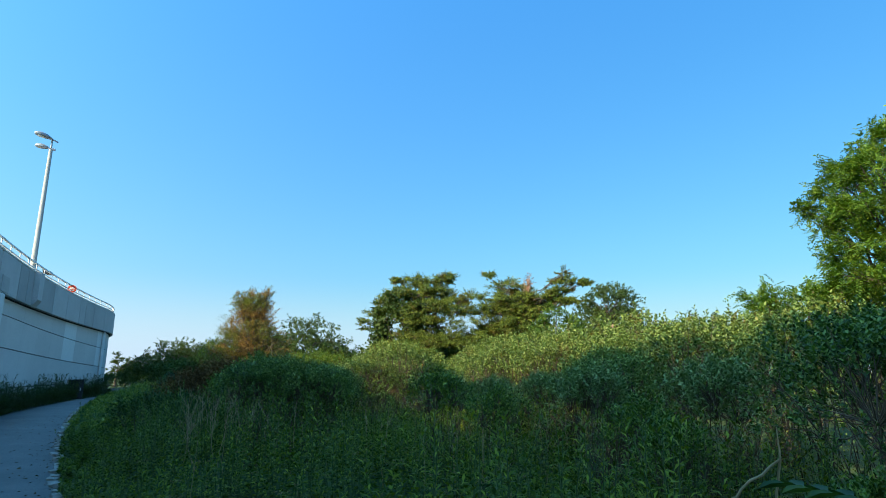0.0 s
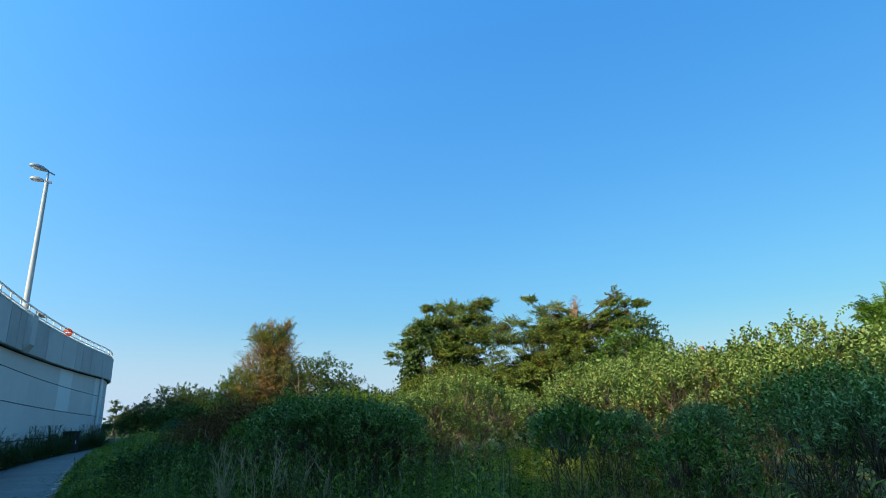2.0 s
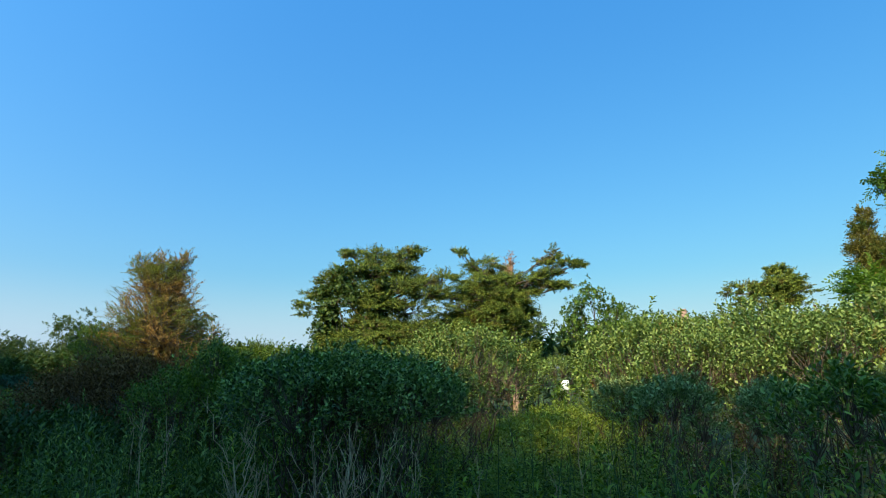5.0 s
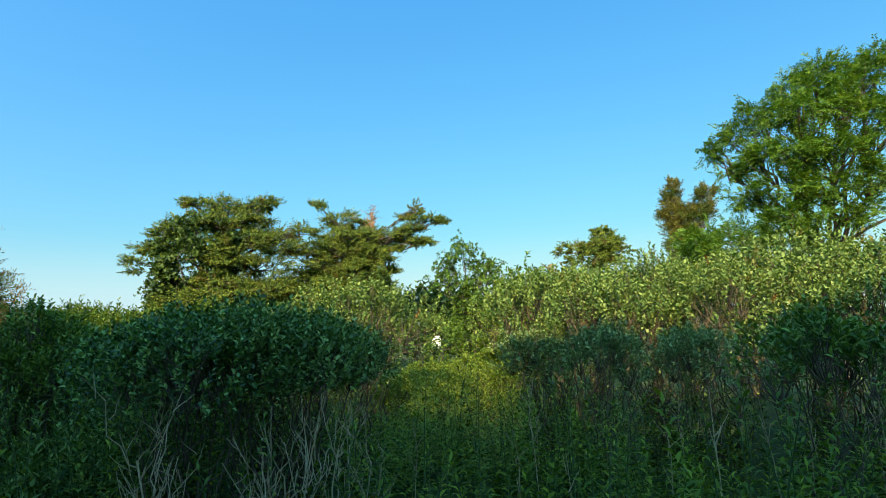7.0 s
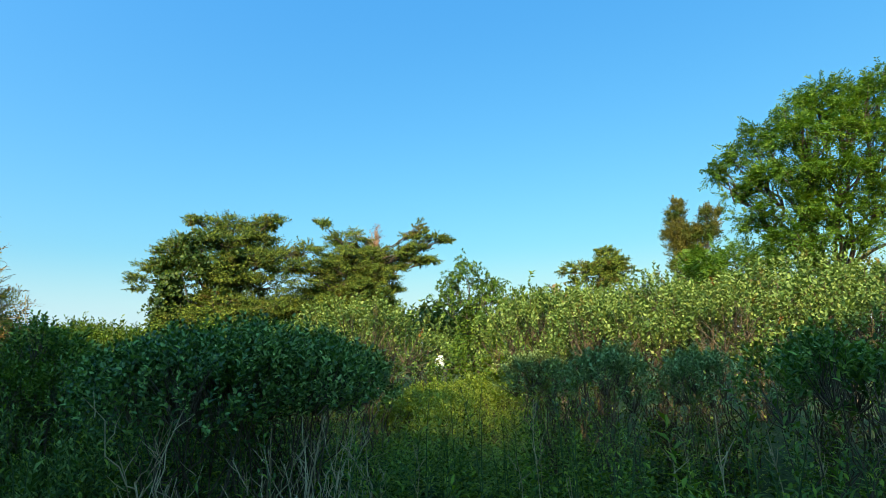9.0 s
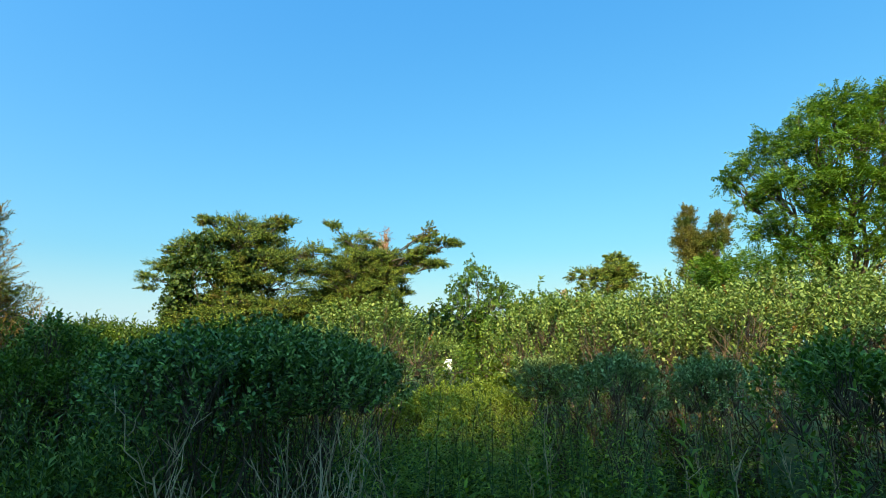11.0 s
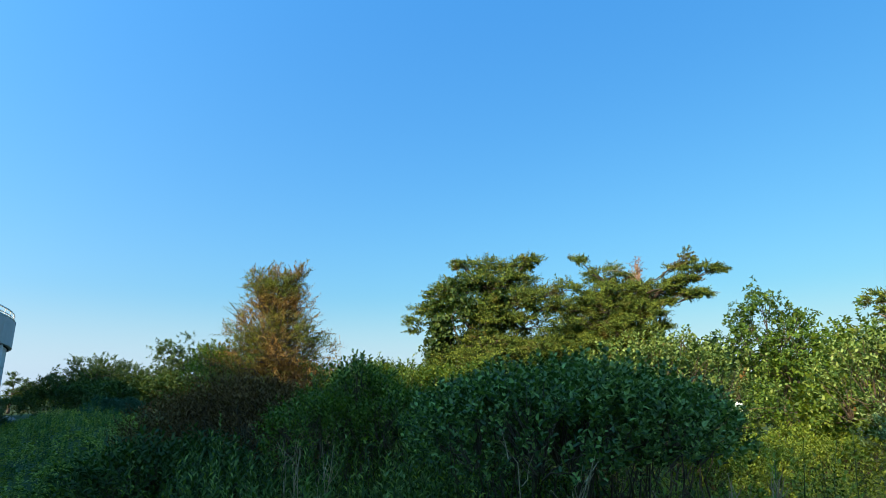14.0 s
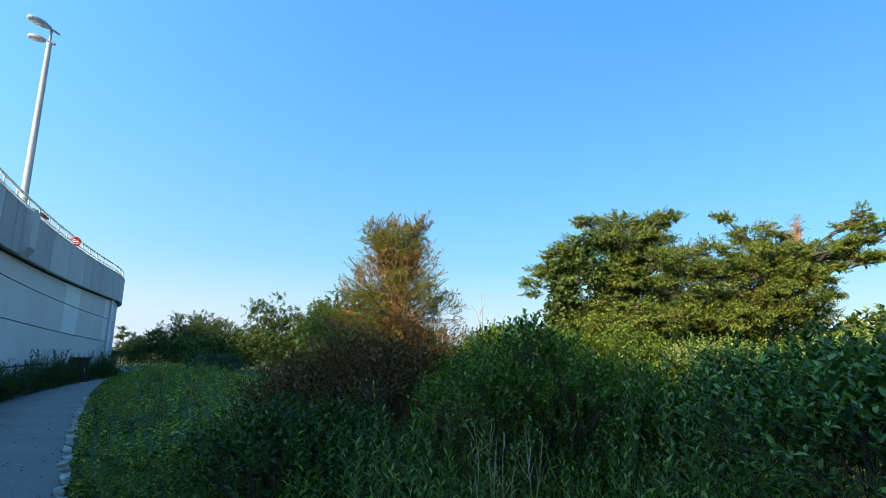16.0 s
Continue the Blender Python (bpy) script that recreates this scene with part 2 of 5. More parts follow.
M_VINE = leaf_material("vine_leaf", [(0.0, (0.050, 0.084, 0.009)), (0.6, (0.105, 0.155, 0.015)), (1.0, (0.20, 0.245, 0.028))], 0.32, 0.45, gloss=0.25, gain=0.95)
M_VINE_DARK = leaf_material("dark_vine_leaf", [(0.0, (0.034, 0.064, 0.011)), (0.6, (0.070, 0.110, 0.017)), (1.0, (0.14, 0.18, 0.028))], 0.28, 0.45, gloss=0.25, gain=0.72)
M_BROWN = leaf_material("dry_brown_twigs", [(0.0, (0.075, 0.042, 0.018)), (0.6, (0.140, 0.080, 0.032)), (1.0, (0.20, 0.125, 0.045))], 0.15, 0.8, gloss=0.1, gain=0.9)
M_FAR = leaf_material("distant_tree_leaf", [(0.0, (0.038, 0.066, 0.015)), (0.6, (0.075, 0.108, 0.024)), (1.0, (0.125, 0.155, 0.036))], 0.3, 0.55, gloss=0.2, gain=0.86)
M_BLUEGREEN = leaf_material("blue_green_leaf", [(0.0, (0.03, 0.065, 0.04)), (1.0, (0.055, 0.10, 0.06))], 0.2, 0.55, gloss=0.2)
M_WEED = leaf_material("weed_leaf", [(0.0, (0.052, 0.076, 0.006)), (0.5, (0.165, 0.210, 0.016)), (1.0, (0.370, 0.410, 0.040))], 0.34, 0.5, (0.11, 0.15, 0.022), 0.9, gloss=0.12, lo=0.5, hi=0.60, gain=0.83)
M_CLUMP = leaf_material("clump_weed_leaf", [(0.0, (0.030, 0.060, 0.008)), (0.5, (0.075, 0.125, 0.016)), (1.0, (0.17, 0.23, 0.030))], 0.30, 0.5, gloss=0.15)
# brighter copy of the weed leaf, with the clearing's sunlight in its colour
M_GLADE = leaf_material("sun_toned_weed_leaf", [(0.0, (0.085, 0.120, 0.014)), (0.6, (0.150, 0.190, 0.020)), (1.0, (0.22, 0.25, 0.035))], 0.36, 0.5, gloss=0.25, gain=1.35)
M_GRASS = leaf_material("low_weed_leaf", [(0.0, (0.048, 0.078, 0.006)), (0.6, (0.140, 0.185, 0.016)), (1.0, (0.31, 0.34, 0.036))], 0.30, 0.55, gloss=0.1, gain=0.72)
M_TALL = leaf_material("grey_green_weed_leaf", [(0.0, (0.036, 0.056, 0.010)), (0.55, (0.095, 0.132, 0.025)), (1.0, (0.22, 0.265, 0.062))], 0.28, 0.5, gloss=0.2, gain=1.25)
M_BANK = leaf_material("short_verge_leaf", [(0.0, (0.095, 0.120, 0.018)), (0.5, (0.215, 0.245, 0.038)), (1.0, (0.40, 0.42, 0.085))], 0.34, 0.55, gloss=0.1, gain=1.1)
M_RUST = leaf_material("dead_rusty_spray", [(0.0, (0.20, 0.09, 0.05)), (1.0, (0.36, 0.20, 0.12))], 0.25, 0.8, gloss=0.1)
M_BLOOM = leaf_material("cream_flower_head", [(0.0, (0.16, 0.12, 0.05)), (1.0, (0.27, 0.22, 0.10))], 0.2, 0.8, gloss=0.1)


# ---------------------------------------------------------------- mesh tools
def link_mesh(name, me, material, parent=None, label="", smooth=False):
    me.materials.append(material)
    ob = new(name, me)
    if parent is not None:
        ob.parent = parent
    if smooth:
        me.shade_smooth()
    return tagged(ob, label)


def part(name, bm, material, parent=None, label="", smooth=False):
    me = bpy.data.meshes.new(name)
    bm.to_mesh(me)
    bm.free()
    return link_mesh(name, me, material, parent, label, smooth)


def thing(name, place, label, category, group="", kind=""):
    e = new(name)
    e.empty_display_size = 0.2
    e.location = place
    return tagged(e, label, category, group, kind)


def array_mesh(name, verts, faces):
    """A mesh from an (n, 3) array of corners and an (m, k) array of faces with k corners each."""
    me = bpy.data.meshes.new(name)
    verts, faces = np.asarray(verts, np.float32), np.asarray(faces, np.int32)
    k = faces.shape[1]
    me.vertices.add(len(verts))
    me.vertices.foreach_set("co", verts.ravel())
    me.loops.add(faces.size)
    me.loops.foreach_set("vertex_index", faces.ravel())
    me.polygons.add(len(faces))
    me.polygons.foreach_set("loop_start", np.arange(0, faces.size, k, dtype=np.int32))
    me.update(calc_edges=True)
    me.validate()
    return me


def unit(v):
    return v / np.maximum(np.linalg.norm(v, axis=-1, keepdims=True), 1e-9)


class Leaves:
    """Blades gathered in arrays, made into one mesh."""

    def __init__(self):
        self.rows = []

    def add(self, place, along, up, length, width):
        n = len(place)
        self.rows.append(np.concatenate([place, along, up, np.broadcast_to(length, n)[:, None], np.broadcast_to(width, n)[:, None]], 1))

    def mesh(self, name, oval=False, fold=0.25, bend=0.12):
        r = np.concatenate(self.rows)
        p, d, u, l, w = r[:, 0:3], unit(r[:, 3:6]), r[:, 6:9], r[:, 9:10], r[:, 10:11]
        side = unit(np.cross(d, u))
        nor = np.cross(side, d)
        tip = p + d * l - nor * l * bend
        n = len(p)
        i = np.arange(n)[:, None]
        if not oval:
            mid = p + d * l * 0.45 + nor * w * fold
            v = np.stack([p, mid + side * w / 2, tip, mid - side * w / 2], 1).reshape(-1, 3)
            return array_mesh(name, v, i * 4 + np.array([0, 1, 2, 3]))
        a, b = p + d * l * 0.3 + nor * w * fold, p + d * l * 0.72 + nor * w * fold * 0.6
        v = np.stack([p, a + side * w / 2, b + side * w * 0.42, tip, b - side * w * 0.42, a - side * w / 2], 1).reshape(-1, 3)
        f = np.concatenate([i * 6 + np.array([0, 1, 2, 3]), i * 6 + np.array([0, 3, 4, 5])])
        return array_mesh(name, v, f)


class Tubes:
    """Tapered, bent stems gathered into one mesh."""

    def __init__(self, sides=5):
        self.v, self.f, self.n, self.sides = [], [], 0, sides

    def add(self, points, r0, r1):
        pts = np.asarray(points, float)
        k, s = len(pts), self.sides
        t = unit(np.gradient(pts, axis=0))
        ref = np.where(np.abs(t[:, 2:3]) > 0.9, np.array([[1.0, 0, 0]]), np.array([[0, 0, 1.0]]))
        a = unit(np.cross(t, ref))
        b = np.cross(t, a)
        ang = np.arange(s) * 2 * np.pi / s
        rad = np.linspace(r0, r1, k)[:, None, None]
        ring = pts[:, None, :] + rad * (a[:, None, :] * np.cos(ang)[None, :, None] + b[:, None, :] * np.sin(ang)[None, :, None])
        self.v.append(ring.reshape(-1, 3))
        i, j = np.meshgrid(np.arange(k - 1), np.arange(s), indexing="ij")
        q = np.stack([i * s + j, i * s + (j + 1) % s, (i + 1) * s + (j + 1) % s, (i + 1) * s + j], -1).reshape(-1, 4)
        self.f.append(q + self.n)
        self.n += k * s

    def mesh(self, name):
        return array_mesh(name, np.concatenate(self.v), np.concatenate(self.f))


def bent(rng, a, b, lift=0.3, wobble=0.05, n=6):
    """Points of a limb from a to b that leaves a rising and wanders a little."""
    a, b = np.asarray(a, float), np.asarray(b, float)
    span = np.linalg.norm(b - a)
    c = a + (b - a) * 0.35 + np.array([0, 0, span * lift])
    s = np.linspace(0, 1, n)[:, None]
    p = (1 - s) ** 2 * a + 2 * s * (1 - s) * c + s ** 2 * b
    p[1:-1] += rng.normal(0, wobble * span, (n - 2, 3))
    return p


def inside(rng, n, centre, radii, hollow=0.5):
    """Places in the outer part of an ellipsoid."""
    d = unit(rng.normal(size=(n, 3)))
    r = hollow + (1 - hollow) * rng.random((n, 1)) ** 0.6
    return np.asarray(centre) + d * r * np.asarray(radii), d


def twigs(rng, leaves, centres, outs, count, reach, length, blades, size, width, rise=0.4, spread=0.7, droop=0.1, flat=False, size_var=0.3, tubes=None, fan=False, lay=0.8):
    """Twigs round each centre, with blades set spirally or, flat, in one plane on both sides."""
    m = len(centres) * count
    level = np.array([1, 1, 0.4]) if fan else np.ones(3)
    c = np.repeat(centres, count, 0) + rng.normal(0, reach, (m, 3)) * level
    d = unit(np.repeat(outs, count, 0) + np.array([0, 0, rise]) + rng.normal(0, spread, (m, 3)) * level)
    ln = length * (0.6 + 0.8 * rng.random((m, 1)))
    s = np.linspace(0.1, 1.0, blades)
    p = c[:, None, :] + d[:, None, :] * (s[None, :, None] * ln[:, :, None])
    p[..., 2] -= droop * ln * s[None, :] ** 2
    nor = unit(rng.normal(0, 0.45, (m, 3)) + np.array([0, 0, 1.0]))
    if fan:
        nor = unit(np.repeat(rng.normal(0, 0.35, (len(centres), 3)), count, 0) + np.array([0, 0, 1.0]) + rng.normal(0, 0.12, (m, 3)))
    side = unit(np.cross(d, nor))
    nor = np.cross(side, d)
    if flat:
        sign = np.where(np.arange(blades) % 2 == 0, 1.0, -1.0)
        along = side[:, None, :] * sign[None, :, None] + d[:, None, :] * 0.75 + rng.normal(0, 0.18, (m, blades, 3))
        up = np.repeat(nor[:, None, :], blades, 1) + rng.normal(0, 0.25, (m, blades, 3))
    else:
        ang = np.arange(blades)[None, :] * 2.4 + rng.random((m, 1)) * 6.3
        rad = side[:, None, :] * np.cos(ang)[..., None] + nor[:, None, :] * np.sin(ang)[..., None]
        along = rad + d[:, None, :] * lay + rng.normal(0, 0.2, (m, blades, 3))
        up = d[:, None, :] + np.array([0, 0, 0.6]) + rng.normal(0, 0.3, (m, blades, 3))
    sz = size * (1 - size_var + 2 * size_var * rng.random(m * blades))
    leaves.add(p.reshape(-1, 3), along.reshape(-1, 3), up.reshape(-1, 3), sz, sz * width)
    if tubes is not None:
        for i in range(0, m, 3):
            tubes.add(np.stack([c[i], c[i] + d[i] * ln[i] * 0.5, p[i, -1]]), 0.006, 0.002)


# ---------------------------------------------------------------- ground
def path_right(y):
    return 0.30 + 0.0019 * max(0.0, y - 12.0) ** 2


def path_left(y):
    return path_right(y) - 2.45


def wall_x(y):
    """The ramp wall's face: straight beside the path, then bending over to the right."""
    if y < 7.4:
        return -3.90
    return -2.46 + 0.14 * (y - 28.0) + 0.0034 * (y - 28.0) ** 2


def ground_z(x, y):
    """Level along the path, with a low bank of earth beyond it and soft unevenness."""
    far = min(1.0, max(0.0, (x - path_right(min(y, 60.0)) - 0.2) / 2.5))
    bank = 0.12 + 0.55 * min(1.0, max(0.0, (y - 16.0) / 14.0)) * math.exp(-((y - 34.0) / 26.0) ** 2)
    z = far * bank * math.exp(-(max(0.0, x - 9.0) / 12.0) ** 2)
    z += far * 0.10 * noise.noise(Vector((x * 0.35, y * 0.35, 0.0)))
    return z - 0.04


def axis_steps(lo, hi, step, reach):
    mid = list(np.arange(lo, hi + 1e-6, step))
    out, d, a, b = [], step, hi, lo
    left = []
    while a < reach:
        d *= 1.35
        a += d
        b -= d
        out.append(a)
        left.append(b)
    return left[::-1] + mid + out


def build_ground():
    xs, ys = axis_steps(-8, 26, 0.5, 1500), axis_steps(-4, 62, 0.5, 1500)
    v = np.array([(x, y, ground_z(x, y)) for x in xs for y in ys])
    ny = len(ys)
    i, j = np.meshgrid(np.arange(len(xs) - 1), np.arange(ny - 1), indexing="ij")
    f = np.stack([i * ny + j, (i + 1) * ny + j, (i + 1) * ny + j + 1, i * ny + j + 1], -1).reshape(-1, 4)
    ob = link_mesh("ground", array_mesh("ground", v, f), M_SOIL, smooth=True)
    tagged(ob, "dark soil and leaf litter under the weeds", "ground", kind="structure")


def build_path():
    ys = np.arange(-14, 78.1, 0.5)
    v, f = [], []
    for k, y in enumerate(ys):
        w = 0.03 * noise.noise(Vector((0, y * 0.9, 3.0)))
        a, b = path_left(y) + w, path_right(y) + w * 0.7
        for x, z in ((a, -0.06), (a + 0.02, 0.0), ((a + b) / 2, 0.02), (b - 0.02, 0.0), (b, -0.06)):
            v.append((x, y, z))
        if k:
            for c in range(4):
                o = (k - 1) * 5 + c
                f.append((o, o + 1, o + 6, o + 5))
    ob = link_mesh("path", array_mesh("path", v, f), M_PATH, smooth=False)
    tagged(ob, "worn grey asphalt footpath beside the concrete wall", "path", kind="structure")
    return ob


build_ground()
path = build_path()


# ---------------------------------------------------------------- bridge ramp
def wall_stations():
    pts = [(wall_x(y), y) for y in np.arange(-14.0, 50.01, 0.8)]
    x, y = pts[-1]
    head, turn, r = math.atan(0.29), radians(2.5), 25.0
    for _ in range(40):
        x, y = x + math.sin(head) * r * turn, y + math.cos(head) * r * turn
        pts.append((x, y))
        head -= turn
    return np.array(pts)


STN = wall_stations()
SEG = np.linalg.norm(np.diff(STN, axis=0), axis=1)
ARC = np.concatenate([[0], np.cumsum(SEG)])
TOTAL = float(ARC[-1])
LIP, TOP = 4.78, 6.42


def on_wall(s, out=0.0):
    """A place on the wall's face at s metres along it, moved outwards."""
    x, y = np.interp(s, ARC, STN[:, 0]), np.interp(s, ARC, STN[:, 1])
    a, b = max(0.0, s - 0.6), min(TOTAL, s + 0.6)
    tx, ty = np.interp(b, ARC, STN[:, 0]) - np.interp(a, ARC, STN[:, 0]), np.interp(b, ARC, STN[:, 1]) - np.interp(a, ARC, STN[:, 1])
    n = math.hypot(tx, ty)
    return x + ty / n * out, y - tx / n * out


def s_at(y):
    return float(np.interp(y, STN[:81, 1], ARC[:81]))


def slab(s0, s1, z0, z1, out, thick, steps=1, bevel=0.0):
    """A bent block along the wall. z0 and z1 may change along it."""
    bm = bmesh.new()
    rings = []
    for s in np.linspace(s0, s1, steps + 1):
        lo, hi = (z(s) if callable(z) else z for z in (z0, z1))
        (ax, ay), (bx, by) = on_wall(s, out), on_wall(s, out - thick)
        c = min(bevel, 0.4 * thick)
        prof = [(ax, ay, lo), (ax, ay, hi), (bx, by, hi), (bx, by, lo)]
        if c:
            (cx, cy) = on_wall(s, out - c)
            prof = [(cx, cy, lo), (ax, ay, lo + c), (ax, ay, hi - c), (cx, cy, hi), (bx, by, hi), (bx, by, lo)]
        rings.append([bm.verts.new(p) for p in prof])
    k = len(rings[0])
    for r, q in zip(rings, rings[1:]):
        for i in range(k):
            bm.faces.new((r[i], r[(i + 1) % k], q[(i + 1) % k], q[i]))
    bm.faces.new(rings[0][::-1])
    bm.faces.new(rings[-1])
    bmesh.ops.recalc_face_normals(bm, faces=bm.faces)
    return bm


def sloping(z_near, z_far):
    """A joint that sinks from the pier to the wall's far end."""
    return lambda s: float(np.interp(s, [s_at(31.8), s_at(31.8) + 22.6], [z_near, z_far]))


def box(x0, x1, y0, y1, z0, z1, bevel=0.0):
    bm = bmesh.new()
    bmesh.ops.create_cube(bm, size=1.0)
    bmesh.ops.scale(bm, vec=(x1 - x0, y1 - y0, z1 - z0), verts=bm.verts)
    bmesh.ops.translate(bm, vec=((x0 + x1) / 2, (y0 + y1) / 2, (z0 + z1) / 2), verts=bm.verts)
    if bevel:
        bmesh.ops.bevel(bm, geom=bm.edges[:], offset=bevel, segments=1, affect="EDGES")
    return bm


def build_ramp():
    S_PIER0, S_PIER1 = s_at(26.3), s_at(28.6)
    S_OPEN0 = s_at(22.9)
    ramp_wall = thing("wall_ramp", (0, 0, 0), "tall curved pale grey concrete ramp wall with dark joints", "wall", kind="structure")
    # cores behind the panels, with the passage left open
    part("core", slab(0.0, S_OPEN0, -0.5, LIP, -0.09, 0.5, 40), M_JOINT_SHADE, ramp_wall)
    part("core", slab(S_PIER1 - 0.3, TOTAL, -0.5, LIP, -0.09, 0.5, 60), M_JOINT_SHADE, ramp_wall)
    # unseen back wall, added to keep low sun from passing under the deck
    part("passage_back", slab(S_OPEN0 - 1.0, S_PIER1, -0.5, LIP, -4.0, 0.3, 6), M_WALL, ramp_wall)
    # near-black strip that paints the drip shadow below the parapet
    part("deck_edge_shade", slab(0.0, TOTAL, LIP - 0.02, LIP + 0.10, 0.10, 0.6, 100), M_JOINT_SHADE, ramp_wall, "deck edge coloured dark for the parapet's shadow")
    part("deck", slab(0.0, TOTAL, LIP + 0.12, LIP + 0.7, -0.15, 9.0, 60), M_PARAPET, ramp_wall)
    courses = [(-0.4, sloping(2.71, 2.08)), (sloping(2.75, 2.12), sloping(4.06, 3.46)), (sloping(4.10, 3.50), LIP - 0.03)]
    s, k = 0.0, 0
    while s < TOTAL - 0.5:
        e = min(TOTAL, s + 2.75)
        if s >= S_PIER1 - 0.1 or e <= S_OPEN0 + 0.1:
            y_mid = on_wall((s + e) / 2)[1]
            for c, (z0, z1) in enumerate(courses):
                # panels past y 49 are pale to stand for sunlight on the wall's end
                pale = (41.4 < y_mid < 44.2 and c > 0) or (s > s_at(49.0) and c > 0 and k % 2 == 0)
                part("panel", slab(s + 0.002, e - 0.002, z0, z1, 0.0, 0.12, 2), M_WALL_LIGHT if pale else M_WALL, ramp_wall, "lighter panel, the far ones toned as sunlit" if pale else "")
        s, k = (e, k + 1) if not (s < S_OPEN0 <= e) else (S_PIER1, k + 1)
    part("pier", slab(S_PIER0, S_PIER1, -0.5, LIP - 0.06, 0.42, 1.6, 2, 0.03), M_WALL_LIGHT, ramp_wall, "paler pier beside the dark passage")
    part("pier_joint", slab(S_PIER0 - 0.004, S_PIER1 + 0.004, 2.55, 2.58, 0.424, 1.6, 2), M_JOINT_SHADE, ramp_wall)
    # parapet panels, uneven in length as they are cast
    lengths = [3.1, 3.1, 1.5, 2.2, 3.1]
    s, k = 0.0, 0
    while s < TOTAL - 0.3:
        e = min(TOTAL, s + lengths[k % 5])
        part("parapet_panel", slab(s + 0.028, e - 0.028, LIP + 0.02, TOP, 0.26, 0.30, 3, 0.02), M_PARAPET, ramp_wall)
        s, k = e, k + 1
    part("parapet_core", slab(0.0, TOTAL, LIP + 0.05, TOP - 0.03, 0.20, 0.2, 90), M_JOINT_SHADE, ramp_wall)
    # unseen extra height, added to cast the wall's shade higher on near bushes
    part("high_barrier", slab(0.0, s_at(7.6), TOP - 0.02, lambda s: TOP + (1.2 if s < s_at(4.6) else 0.62), 0.2, 0.2, 24), M_PARAPET, ramp_wall)
    part("coping", slab(0.0, TOTAL, TOP - 0.004, TOP + 0.06, 0.275, 0.34, 100, 0.01), M_WALL_LIGHT, ramp_wall, "pale coping strip")
    s0 = s_at(26.0)
    for i in range(3):
        part("inset_panel", slab(s0 + i * 1.25, s0 + i * 1.25 + 1.15, LIP + 0.08, LIP + 0.72, 0.285, 0.05, 2, 0.01), M_PARAPET, ramp_wall)
    # bright drain pipe where the wall turns away
    t = Tubes(8)
    sd = s_at(49.9) + 1.5
    t.add([(*on_wall(sd, 0.10), z) for z in (-0.1, 1.6, 3.2, LIP)], 0.10, 0.10)
    link_mesh("drain_pipe", t.mesh("drain_pipe"), M_RAIL, ramp_wall, "bright metal drain pipe", smooth=True)
    # lamp bracket
    sp = s_at(34.0)
    bm = slab(sp - 0.42, sp + 0.42, LIP + 0.30, TOP + 0.04, 0.50, 0.60, 1, 0.03)
    part("lamp_bracket", bm, M_PARAPET, ramp_wall, "projecting concrete lamp bracket")
    bm = bmesh.new()
    a, b = [on_wall(sp + d, 0.50) for d in (-0.42, 0.42)], [on_wall(sp + d, 0.265) for d in (-0.42, 0.42)]
    vs = [bm.verts.new((*p, LIP + 0.30)) for p in (a[0], a[1], b[1], b[0])] + [bm.verts.new((*p, LIP - 0.02)) for p in (b[1], b[0])]
    for f in ((0, 1, 2, 3), (0, 5, 4, 1), (3, 2, 4, 5), (0, 3, 5), (1, 4, 2)):
        bm.faces.new([vs[i] for i in f])
    bmesh.ops.recalc_face_normals(bm, faces=bm.faces)
    part("bracket_foot", bm, M_PARAPET, ramp_wall)

    railing = thing("railing", (0, 0, TOP), "pale galvanised two-bar railing on the parapet", "railing")
    for z, r in ((TOP + 0.50, 0.052), (TOP + 0.22, 0.042)):
        t = Tubes(6)
        t.add([(*on_wall(q, 0.12), z - TOP) for q in np.arange(0, TOTAL, 0.7)], r, r)
        link_mesh("rail", t.mesh("rail"), M_RAIL, railing, smooth=True)
    t = Tubes(6)
    t.add([(0, 0, -0.02), (0, 0, 0.25), (0, 0, 0.50)], 0.034, 0.030)
    post = t.mesh("post")
    post.materials.append(M_RAIL)
    for q in np.arange(0.4, TOTAL, 1.55):
        ob = new("post", post)
        ob.parent = railing
        ob.location = (*on_wall(q, 0.12), 0)
    return sp


